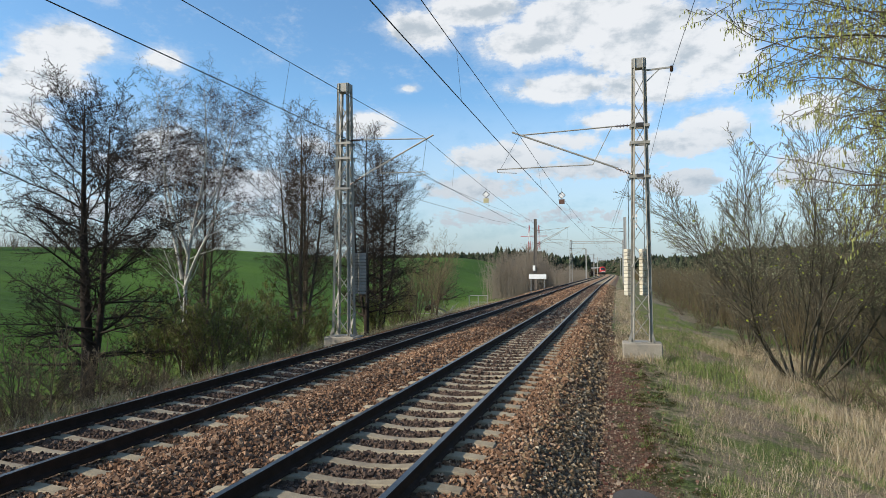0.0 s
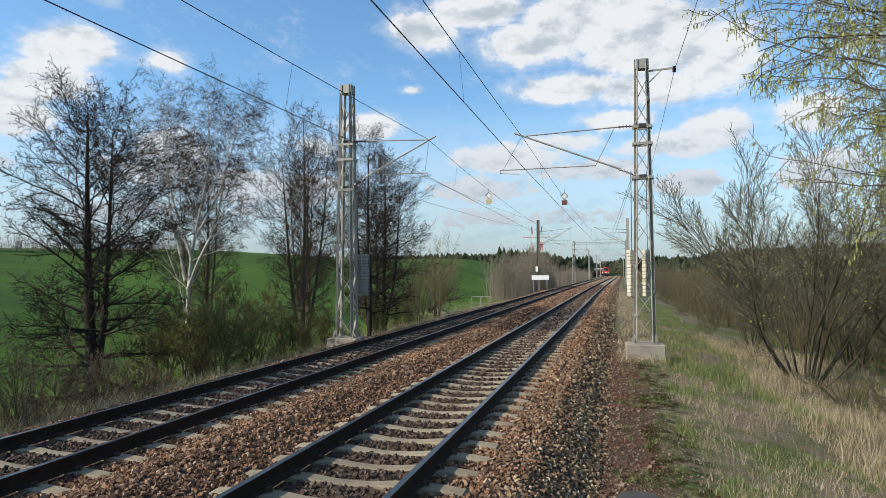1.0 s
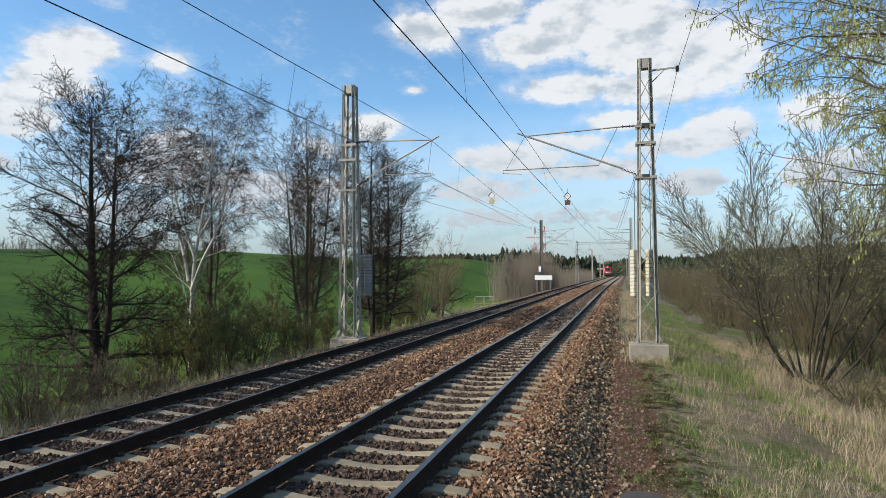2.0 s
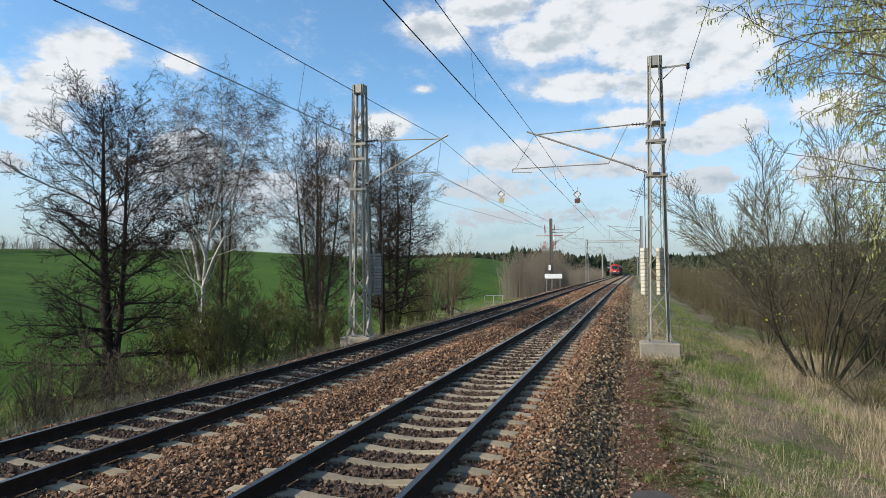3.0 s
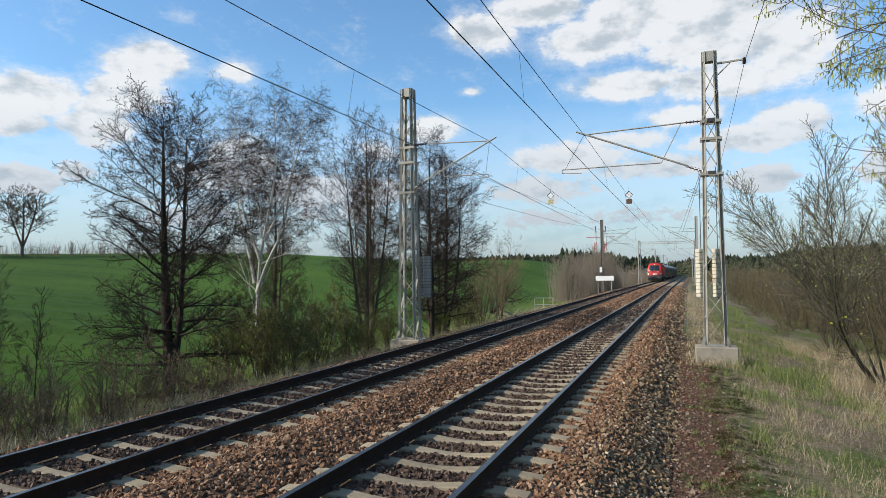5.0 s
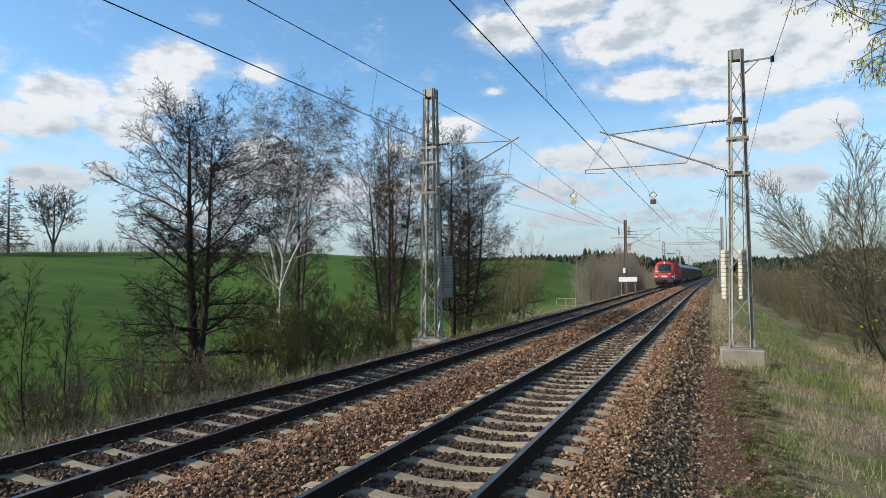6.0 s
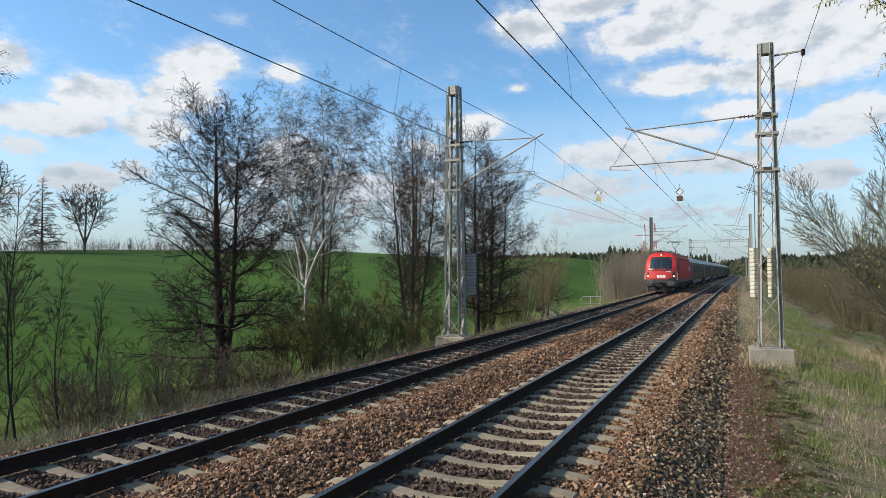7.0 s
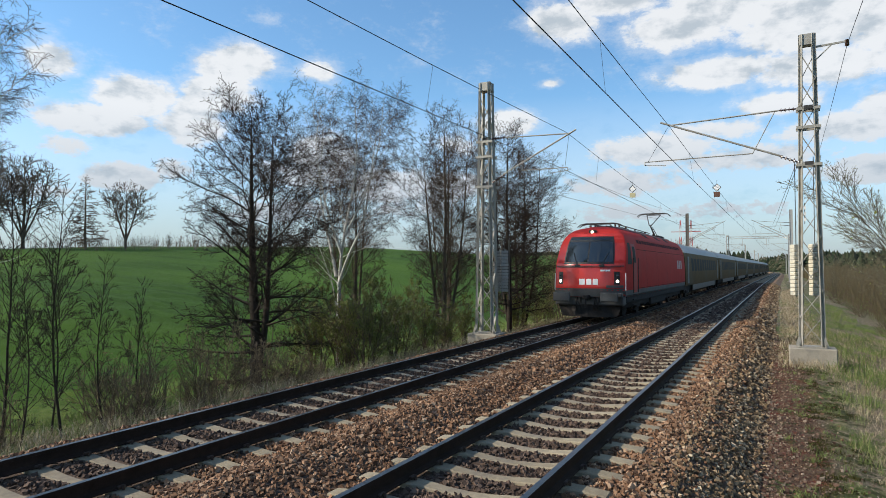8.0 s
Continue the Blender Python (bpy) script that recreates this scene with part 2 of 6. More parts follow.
def mesh_of(name, verts, faces, mats, face_mat=None, smooth_faces=False):
    me = bpy.data.meshes.new(name)
    verts, faces = np.asarray(verts, dtype=np.float32), np.asarray(faces, dtype=np.int32)
    n, c = faces.shape
    me.vertices.add(len(verts))
    me.vertices.foreach_set("co", verts.ravel())
    me.loops.add(n * c)
    me.loops.foreach_set("vertex_index", faces.ravel())
    me.polygons.add(n)
    me.polygons.foreach_set("loop_start", np.arange(0, n * c, c, dtype=np.int32))
    me.polygons.foreach_set("use_smooth", np.full(n, smooth_faces))
    for m in (mats if isinstance(mats, (list, tuple)) else [mats]):
        me.materials.append(m)
    if face_mat is not None:
        me.polygons.foreach_set("material_index", np.asarray(face_mat, dtype=np.int32))
    me.update(calc_edges=True)
    return me


def thing(name, label, category, group="", at=None):
    ob = new(name)
    ob.empty_display_size = 0.2
    if at is not None:
        ob.matrix_basis = at
    return tagged(ob, label, category, group)


def hang(ob, parent, label=""):
    ob.parent = parent
    if label:
        ob["label"] = label
    return ob


def part(name, bm, mat, parent, label="", smooth_faces=False):
    me = bpy.data.meshes.new(name)
    bm.normal_update()
    bm.to_mesh(me)
    bm.free()
    me.materials.append(mat)
    if smooth_faces:
        me.polygons.foreach_set("use_smooth", np.full(len(me.polygons), True))
    return hang(new(name, me), parent, label)


def box(bm, x0, x1, y0, y1, z0, z1, bevel=0.0, m=None):
    r = bmesh.ops.create_cube(bm, size=1.0)
    bmesh.ops.scale(bm, vec=(x1 - x0, y1 - y0, z1 - z0), verts=r["verts"])
    bmesh.ops.translate(bm, vec=((x0 + x1) / 2, (y0 + y1) / 2, (z0 + z1) / 2), verts=r["verts"])
    vs = r["verts"]
    if bevel:
        es = list({e for v in vs for e in v.link_edges})
        out = bmesh.ops.bevel(bm, geom=es, offset=bevel, segments=1, affect="EDGES", profile=0.5)
        vs = list({v for f in out["faces"] for v in f.verts} | {v for v in vs if v.is_valid})
    if m is not None:
        bmesh.ops.transform(bm, matrix=m, verts=vs)
    return bm


def bar(bm, p, q, w, h=None, sides=4):
    """A straight bar from p to q: square (w by h) or round (sides > 4, w its diameter)."""
    p, q = Vector(p), Vector(q)
    d = q - p
    rot = d.to_track_quat("Z", "Y").to_matrix().to_4x4()
    m = Matrix.Translation((p + q) / 2) @ rot
    if sides == 4:
        r = bmesh.ops.create_cube(bm, size=1.0)
        bmesh.ops.scale(bm, vec=(w, h or w, d.length), verts=r["verts"])
    else:
        r = bmesh.ops.create_cone(bm, cap_ends=True, segments=sides, radius1=w / 2, radius2=(h or w) / 2, depth=d.length)
    bmesh.ops.transform(bm, matrix=m, verts=r["verts"])
    return bm


def tubes(lines, sides=4):
    """One set of tapered tubes: lines are (points, radii) arrays of shapes (k, n, 3) and (k, n)."""
    vs, fs, off = [], [], 0
    for pts, rad in lines:
        k, n, _ = pts.shape
        tan = np.gradient(pts, axis=1)
        tan /= np.linalg.norm(tan, axis=2, keepdims=True) + 1e-9
        ref = np.where(np.abs(tan[..., 2:3]) > 0.9, np.array([1.0, 0, 0]), np.array([0, 0, 1.0]))
        a = np.cross(tan, ref)
        a /= np.linalg.norm(a, axis=2, keepdims=True) + 1e-9
        b = np.cross(tan, a)
        ang = np.arange(sides) * 2 * math.pi / sides
        ring = pts[:, :, None, :] + rad[:, :, None, None] * (a[:, :, None, :] * np.cos(ang)[:, None] + b[:, :, None, :] * np.sin(ang)[:, None])
        vs.append(ring.reshape(-1, 3))
        i = np.arange(k)[:, None, None] * n * sides + np.arange(n - 1)[None, :, None] * sides
        j = np.arange(sides)[None, None, :]
        j2 = (j + 1) % sides
        f = np.stack([i + j, i + j2, i + j2 + sides, i + j + sides], axis=-1).reshape(-1, 4) + off
        fs.append(f)
        off += k * n * sides
    return np.concatenate(vs), np.concatenate(fs)


# ---- the lie of the land ----
LEFT, LEFT_Z = -4.244, -0.093  # middle and rail level of the far track


def bend(y):
    """How far the line has swung sideways at y."""
    y = np.asarray(y, dtype=float)
    s = np.clip((y - 60) / 210, 0, 1)
    return 1.4 * s * s * (3 - 2 * s) - np.clip(y - 285, 0, 260) ** 2 / 2800.0 - np.clip(y - 545, 0, None) * 0.186


GX = [-3000, -1200, -600, -300, -200, -150, -115, -100, -85, -60, -40, -25, -16, -13, -11, -9, -7.6, -6.7, -5.5, 2.0, 3.6, 4.6, 6.0, 8.0, 11, 14, 25, 60, 150, 400, 3000]
GZ = [0, -2, 0, 3, 5, 6.2, 6.5, 6.3, 5.6, 3.4, 1.0, -1.0, -2.0, -1.9, -1.65, -1.25, -.95, -.75, -.70, -.70, -.68, -.82, -1.1, -1.6, -2.1, -2.3, -2.2, -1.5, 1.0, 4.0, 6.0]


def ground_z(x, y):
    x, y = np.asarray(x, dtype=float), np.asarray(y, dtype=float)
    u = x - bend(np.clip(y, -100, 900))
    z = np.interp(u, GX, GZ)
    fall = np.clip((y - 70) / 230, 0, 1)
    fall = fall * fall * (3 - 2 * fall)
    hill = np.clip((-u - 16) / 20, 0, 1)
    z = z - hill * fall * np.clip(z + 1.6, 0, None) * 0.12
    z = z + 4.2 * np.exp(-((u + 47) / 16) ** 2 - ((y - 215) / 70) ** 2)
    crest = np.clip((-u - 30) / 50, 0, 1)
    z = z - 2.6 * crest * np.clip((82 - y) / 55, 0, 1) + 1.5 * crest * np.clip((y - 85) / 45, 0, 1) * np.clip((260 - y) / 90, 0, 1)
    rough = np.clip((np.abs(u + 2.1) - 5.2) / 3.0, 0, 1)
    near = np.exp(-(x ** 2 + y ** 2) / 80.0 ** 2)
    z = z + rough * near * (0.06 * np.sin(x * 1.7 + 0.9 * y) + 0.07 * np.sin(1.1 * y - 0.6 * x + 1.0) + 0.04 * np.sin(3.1 * x + 2.3 * y))
    z = z + np.clip((np.hypot(x, y) - 120) / 500, 0, 1) * 1.5 * np.sin(x * 0.011 + 1.0) * np.clip((np.abs(u) - 30) / 60, 0, 1)
    return z


def spaced(lo, hi, fine, grow_):
    out, v, s = [0.0], 0.0, fine
    while v < hi:
        s = fine + grow_ * max(0.0, v - 12)
        v += s
        out.append(v)
    neg, v = [], 0.0
    while v > lo:
        s = fine + grow_ * max(0.0, -v - 12)
        v -= s
        neg.append(v)
    return np.array(neg[::-1] + out)


def grass_material():
    def build(k, b):
        p = where(k)
        sep = k.n("ShaderNodeSeparateXYZ")
        k.put(sep.inputs[0], p)
        x, y, z = sep.outputs
        n1, n2, n3 = k.noise(p, 0.35, 5, 0.6), k.noise(p, 3.0, 5, 0.65), k.noise(p, 28.0, 4, 0.7)
        wob = k.math("MULTIPLY", k.math("SUBTRACT", n1, 0.5), 5.0)
        # young corn on the hill
        rows = k.noise(k.vec("MULTIPLY", p, (0.05, 0.9, 0.3)), 1.0, 4, 0.6)
        field = k.mix(k.span(k.math("ADD", k.math("MULTIPLY", rows, .55), k.math("MULTIPLY", n2, .45)), .38, .62), (.021, .053, .0045), (.043, .096, .009))
        patchy = k.noise(k.vec("MULTIPLY", p, (.03, .045, .0)), 1.0, 4, .55)
        field = k.mix(k.span(patchy, .40, .62), field, (.056, .112, .010))
        meadow = k.mix(k.span(n2, .4, .62), (.055, .10, .012), (.115, .155, .024))
        meadow = k.mix(k.span(n3, .5, .7), meadow, (.16, .14, .06))
        dry = k.mix(k.span(n3, .38, .62), (.10, .075, .05), (.28, .22, .155))
        dry = k.mix(k.span(k.noise(p, 95.0, 3, .6), .55, .66), dry, (.38, .32, .24))
        green = k.mix(k.span(n3, .4, .6), (.065, .09, .024), (.14, .17, .052))
        verge = k.mix(k.span(k.math("ADD", n1, k.math("MULTIPLY", n2, .6)), .74, .92), dry, green)
        soil = k.mix(k.span(n3, .36, .64), (.04, .024, .016), (.15, .095, .062))
        soil = k.mix(k.span(k.noise(p, 80.0, 3, .6), .56, .64), soil, (.22, .17, .115))
        soil = k.mix(k.span(k.noise(p, 2.1, 5, .65), .54, .62), soil, (.045, .055, .018))
        rust = k.mix(k.span(k.noise(p, 1.3, 5, .6), .56, .66), soil, (.15, .045, .028))
        edge = k.math("ADD", x, k.math("MULTIPLY", wob, .12))
        c = k.mix(k.math("MAXIMUM", k.span(edge, 3.3, 3.7), k.span(k.math("ADD", y, k.math("MULTIPLY", wob, 2.0)), 20.0, 34.0)), rust, verge)
        rim = k.math("MULTIPLY", k.span(edge, 3.35, 3.6), k.span(edge, 4.5, 3.9))
        c = k.mix(k.math("MULTIPLY", rim, k.span(k.noise(p, 2.6, 5, .65), .46, .56)), c, (.05, .058, .02))
        c = k.mix(k.span(k.math("ADD", x, wob), 8.0, 14.0), c, meadow)
        left = k.mix(k.span(k.math("ADD", x, wob), -8.5, -11.0), verge, meadow)
        left = k.mix(k.span(k.math("ADD", x, k.math("MULTIPLY", wob, .6)), -15.0, -18.0), left, field)
        c = k.mix(k.span(x, -6.2, -6.5), c, left)
        far = k.span(y, 300, 420)
        c = k.mix(far, c, (.05, .07, .025))
        k.put(b.inputs["Base Color"], c)
        bump(k, b, k.math("ADD", n3, n2), 0.9, 0.06)
    return material("grass_and_soil", build, 0.95, 0.0, 0.15)


def make_ground():
    xs, ys = spaced(-3000, 3000, 0.45, 0.045), spaced(-600, 3600, 0.6, 0.05)
    gx, gy = np.meshgrid(xs, ys)
    gz = ground_z(gx, gy)
    v = np.stack([gx, gy, gz], axis=-1).reshape(-1, 3)
    nx, ny = len(xs), len(ys)
    i = (np.arange(ny - 1)[:, None] * nx + np.arange(nx - 1)[None, :]).ravel()
    f = np.stack([i, i + 1, i + 1 + nx, i + nx], axis=-1)
    tagged(new("ground", mesh_of("ground", v, f, grass_material(), smooth_faces=True)), "grassy embankment with dry verge rising to a green field", "ground", kind="structure")


make_ground()

# ---- the two tracks ----
BALLAST_U = [-7.0, -6.75, -6.35, -5.95, -5.55, -3.0, -2.7, -2.4, -2.1, -1.85, -1.5, -1.25, 1.25, 1.5, 1.8, 2.1, 2.4, 2.65, 2.9]
BALLAST_Z = [-.80, -.70, -.50, -.34, -.315, -.315, -.26, -.15, -.09, -.10, -.19, -.235, -.235, -.19, -.22, -.40, -.60, -.73, -.79]


def ballast_z(u):
    return np.interp(u, BALLAST_U, BALLAST_Z)


def sweep(profile_u, profile_z, ys, shift=0.0):
    """A strip of quads along the line."""
    u, z = np.asarray(profile_u), np.asarray(profile_z)
    b = bend(ys) + shift
    v = np.zeros((len(ys), len(u), 3))
    v[..., 0], v[..., 1], v[..., 2] = u[None, :] + b[:, None], ys[:, None], z[None, :]
    n = len(u)
    i = (np.arange(len(ys) - 1)[:, None] * n + np.arange(n - 1)[None, :]).ravel()
    return v.reshape(-1, 3), np.stack([i, i + 1, i + 1 + n, i + n], axis=-1)


def line_steps(y0, y1):
    return np.concatenate([np.arange(y0, 60, 4.0), np.arange(60, y1 + 1, 6.0)])


SLEEPER_STEP, SLEEPER_PHASE, SLEEPER_PHASE_LEFT = 0.6, 0.55, 0.28


def make_ballast():
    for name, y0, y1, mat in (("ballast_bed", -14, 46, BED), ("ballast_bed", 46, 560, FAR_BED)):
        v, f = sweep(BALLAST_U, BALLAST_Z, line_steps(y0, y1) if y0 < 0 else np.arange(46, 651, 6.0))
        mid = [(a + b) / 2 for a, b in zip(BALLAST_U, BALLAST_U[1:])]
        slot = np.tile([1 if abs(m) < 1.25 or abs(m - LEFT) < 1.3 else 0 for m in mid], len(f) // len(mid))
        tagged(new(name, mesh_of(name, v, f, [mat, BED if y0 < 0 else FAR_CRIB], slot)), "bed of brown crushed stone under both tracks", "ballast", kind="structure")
    rng = np.random.default_rng(4)
    cube = np.array([(-1, -1, -1), (1, -1, -1), (1, 1, -1), (-1, 1, -1), (-1, -1, 1), (1, -1, 1), (1, 1, 1), (-1, 1, 1)]) * 0.72
    cube_f = np.array([(0, 2, 1), (0, 3, 2), (4, 5, 6), (4, 6, 7), (0, 1, 5), (0, 5, 4), (1, 2, 6), (1, 6, 5), (2, 3, 7), (2, 7, 6), (3, 0, 4), (3, 4, 7)])
    for y0, y1, per, size, base, faces in ((-5.0, 3.8, 210, .034, cube, cube_f), (3.8, 13.0, 690, .0245, cube, cube_f), (13.0, 28.0, 250, .034, cube, cube_f), (28.0, 60.0, 62, .056, cube, cube_f), (60.0, 104.0, 20, .085, cube, cube_f)):
        n = int(per * (y1 - y0) * 9.7)
        u, y = rng.uniform(-6.9, 2.8, n), rng.uniform(y0, y1, n)
        # denser heaps on the shoulders, gaps where sleepers lie
        on1 = (np.abs(u) < 1.31) & (np.abs((y - SLEEPER_PHASE + .3) % .6 - .3) < .12)
        on2 = (np.abs(u - LEFT) < 1.31) & (np.abs((y - SLEEPER_PHASE_LEFT + .3) % .6 - .3) < .12)
        rails = np.zeros(n, bool)
        for r in (-.7535, .7535, LEFT - .7535, LEFT + .7535):
            rails |= np.abs(u - r) < .10
        keep = ~(on1 | on2 | rails) & (u < 2.72 - np.abs(rng.normal(size=n)) * .16)
        u, y = u[keep], y[keep]
        n = len(u)
        s = size * rng.uniform(.55, 1.35, n) ** 1.0
        z = ballast_z(u) + rng.uniform(-.020, .026, n)
        nv = len(base)
        shape = base[None] * (1 + rng.uniform(-.38, .32, (n, nv, 1))) + rng.uniform(-.19, .19, (n, nv, 3))
        shape *= rng.uniform(.65, 1.25, (n, 1, 3))
        q = rng.normal(size=(n, 4))
        q /= np.linalg.norm(q, axis=1, keepdims=True)
        w, a, b, c = q.T
        rot = np.stack([1 - 2 * (b * b + c * c), 2 * (a * b - c * w), 2 * (a * c + b * w), 2 * (a * b + c * w), 1 - 2 * (a * a + c * c), 2 * (b * c - a * w), 2 * (a * c - b * w), 2 * (b * c + a * w), 1 - 2 * (a * a + b * b)], axis=-1).reshape(n, 3, 3)
        v = np.einsum("nij,nkj->nki", rot, shape) * s[:, None, None]
        v += np.stack([u + bend(y), y, z], axis=-1)[:, None, :]
        jit = rng.uniform(-.25, .25, n)
        crib = (np.abs(u) < .85 + .2 * jit) | (np.abs(u - LEFT) < .85 + .2 * jit)
        grey = (u > 1.85 + jit * 1.6) | (u < -6.0)
        for sel, mat, lab in ((crib, STONE_DARK, "dark oily crushed stone between the rails"), (~crib & ~grey, STONE_LIT, "reddish brown crushed stone beside the rails"), (~crib & grey, STONE_GREY, "weathered grey-brown stone on the shoulders")):
            m = int(sel.sum())
            f = (faces[None] + (np.arange(m) * nv)[:, None, None]).reshape(-1, 3)
            tagged(new("ballast_stones", mesh_of("ballast_stones", v[sel].reshape(-1, 3), f, mat)), lab, "ballast", kind="stuff")


make_ballast()

RAIL_U = [-.036, -.033, .033, .036, .036, .010, .009, .012, .075, .075, -.075, -.075, -.012, -.009, -.010, -.036]
RAIL_H = [-.006, 0, 0, -.006, -.034, -.042, -.10, -.135, -.160, -.172, -.172, -.160, -.135, -.10, -.042, -.034]


def sleeper_mesh():
    xs = [-1.3, -1.28, -1.0, -.75, -.5, -.25, 0, .25, .5, .75, 1.0, 1.28, 1.3]
    top = [-.225, -.205, -.185, -.177, -.185, -.208, -.218, -.208, -.185, -.177, -.185, -.205, -.225]
    wid = [.09, .10, .105, .11, .10, .088, .083, .088, .10, .11, .105, .10, .09]
    v, f = [], []
    for x, t, w in zip(xs, top, wid):
        v += [(x, -w - .035, -.36), (x, -w, t - .012), (x, -w + .014, t), (x, w - .014, t), (x, w, t - .012), (x, w + .035, -.36)]
    for i in range(len(xs) - 1):
        for j in range(5):
            a = i * 6 + j
            f.append((a, a + 6, a + 7, a + 1))
    e = (len(xs) - 1) * 6
    f += [(0, 1, 2, 3), (0, 3, 4, 5), (e + 3, e + 2, e + 1, e), (e + 5, e + 4, e + 3, e)]
    return np.array(v), np.array(f)


def clip_mesh():
    bm = bmesh.new()
    box(bm, -.085, .085, -.07, .07, -.178, -.166, .004)
    for s in (-1, 1):
        box(bm, s * .085 - .02, s * .085 + .02, -.045, .045, -.168, -.135, .008)
        bar(bm, (s * .12, 0, -.18), (s * .12, 0, -.125), .032, sides=6)
    me = bpy.data.meshes.new("rail_clip")
    bm.to_mesh(me)
    bm.free()
    me.materials.append(CLIP)
    return me


def make_track(offset, dz, phase, label):
    track = thing("railway_track", label, "railway track", "tracks", Matrix.Translation((offset, 0, dz)))
    ys = line_steps(-14, 650)
    for s in (-.7535, .7535):
        v, f = sweep(RAIL_U, RAIL_H, ys, s)
        n = len(RAIL_U)
        slot = np.tile([1 if j in (1,) else 0 for j in range(n - 1)], len(ys) - 1)
        hang(new("rail", mesh_of("rail", v, f[:, ::-1], [RAIL_SIDE, RAIL_TOP], slot)), track, "dark rusty steel rail with worn top")
    v, f = sleeper_mesh()
    near = mesh_of("sleeper", v, f, CONCRETE)
    clip = clip_mesh()
    k, spots = 0, np.arange(phase - 6.0, 520, SLEEPER_STEP)
    rng = np.random.default_rng(int(abs(offset) * 10) + 3)
    rest = []
    for y in spots:
        b = float(bend(y))
        if k < 158:
            o = hang(new("sleeper", near), track)
            o.matrix_basis = pose(b + rng.uniform(-.012, .012), y + rng.uniform(-.012, .012), rng.uniform(-.006, .004), 0, 0, rng.uniform(-.5, .5))
            if k < 53:
                for s in (-.7535, .7535):
                    c = hang(new("rail_clip", clip), track)
                    c.matrix_basis = pose(b + s, y, 0)
        else:
            rest.append((b, y))
        k += 1
    r = np.array(rest)
    off = np.stack([r[:, 0], r[:, 1], np.zeros(len(r))], axis=-1)
    v = np.array([(x, y, z) for z in (-.36, -.19) for x, y in ((-1.3, -.12), (1.3, -.12), (1.3, .12), (-1.3, .12))])
    f = np.array([(4, 5, 6, 7), (0, 1, 5, 4), (1, 2, 6, 5), (2, 3, 7, 6), (3, 0, 4, 7)])
    vv = (v[None] + off[:, None, :]).reshape(-1, 3)
    ff = (f[None] + (np.arange(len(r)) * len(v))[:, None, None]).reshape(-1, 4)
    o = hang(new("far_sleepers", mesh_of("far_sleepers", vv, ff, CONCRETE)), track)
    o["kind"] = "stuff"


make_track(0.0, 0.0, SLEEPER_PHASE, "straight track of dark rails on pale concrete sleepers")
make_track(LEFT, LEFT_Z, SLEEPER_PHASE_LEFT, "second track on pale concrete sleepers, used by the train")

# ---- overhead line ----
SPAN = [-37.6, 21.4, 80.3, 139.0, 198.0, 257.0, 316.0]


def lattice_mast(name, label, x, y, z0, top, base_w, base_d, top_w, top_d, bays, mat):
    """Four tapered corner angles with crossed flats between them, on a concrete block."""
    mast = thing(name, label, "catenary mast", "catenary masts", Matrix.Translation((x, y, z0)))
    h = top - z0

    def corner(sx, sy, s):
        return Vector((sx * (base_w + (top_w - base_w) * s) / 2, sy * (base_d + (top_d - base_d) * s) / 2, h * s))
    for sx in (-1, 1):
        for sy in (-1, 1):
            bm = bmesh.new()
            a, b = corner(sx, sy, 0), corner(sx, sy, 1)
            bar(bm, a + Vector((-sx * .04, 0, 0)), b + Vector((-sx * .04, 0, 0)), .095, .014)
            bar(bm, a + Vector((0, -sy * .04, 0)), b + Vector((0, -sy * .04, 0)), .014, .095)
            part("leg", bm, mat, mast)
    for face in range(4):
        for i in range(bays):
            s0, s1 = 0.01 + 0.93 * i / bays, 0.01 + 0.93 * (i + 1) / bays
            flip = (i + face) % 2
            if face < 2:
                sy = -1 if face == 0 else 1
                p, q = corner(-1 if flip else 1, sy, s0), corner(1 if flip else -1, sy, s1)
            else:
                sx = -1 if face == 2 else 1
                p, q = corner(sx, -1 if flip else 1, s0), corner(sx, 1 if flip else -1, s1)
            bm = bmesh.new()
            bar(bm, p * .985 + Vector((0, 0, p.z * .015)), q * .985 + Vector((0, 0, q.z * .015)), .062, .02)
            part("brace", bm, mat, mast)
    bm = bmesh.new()
    box(bm, -top_w / 2 - .012, top_w / 2 + .012, -top_d / 2 - .012, top_d / 2 + .012, h - .32, h + .01, .01)
    part("cap", bm, mat, mast, "solid steel cap plates")
    for s in (.70, .76, .58):
        bm = bmesh.new()
        w, d = base_w + (top_w - base_w) * s, base_d + (top_d - base_d) * s
        for sy in (-1, 1):
            bm = bm if sy < 0 else bmesh.new()
            box(bm, -w / 2 - .1, w / 2 + .1, sy * (d / 2 + .02) - .02, sy * (d / 2 + .02) + .02, h * s - .045, h * s + .045, .006)
            part("clamp", bm, mat, mast)
    bm = bmesh.new()
    box(bm, -base_w / 2 - .06, base_w / 2 + .06, -base_d / 2 - .06, base_d / 2 + .06, 0, .035, .004)
    for sx in (-1, 1):
        for sy in (-1, 1):
            bar(bm, (sx * (base_w / 2 + .03), sy * (base_d / 2 + .03), .03), (sx * (base_w / 2 + .03), sy * (base_d / 2 + .03), .11), .05, sides=6)
            bar(bm, (sx * (base_w / 2 + .08), sy * base_d / 2, .02), (sx * (base_w / 2 - .01), sy * base_d / 2, .28), .012, .09)
    part("base_plate", bm, mat, mast)
    return mast


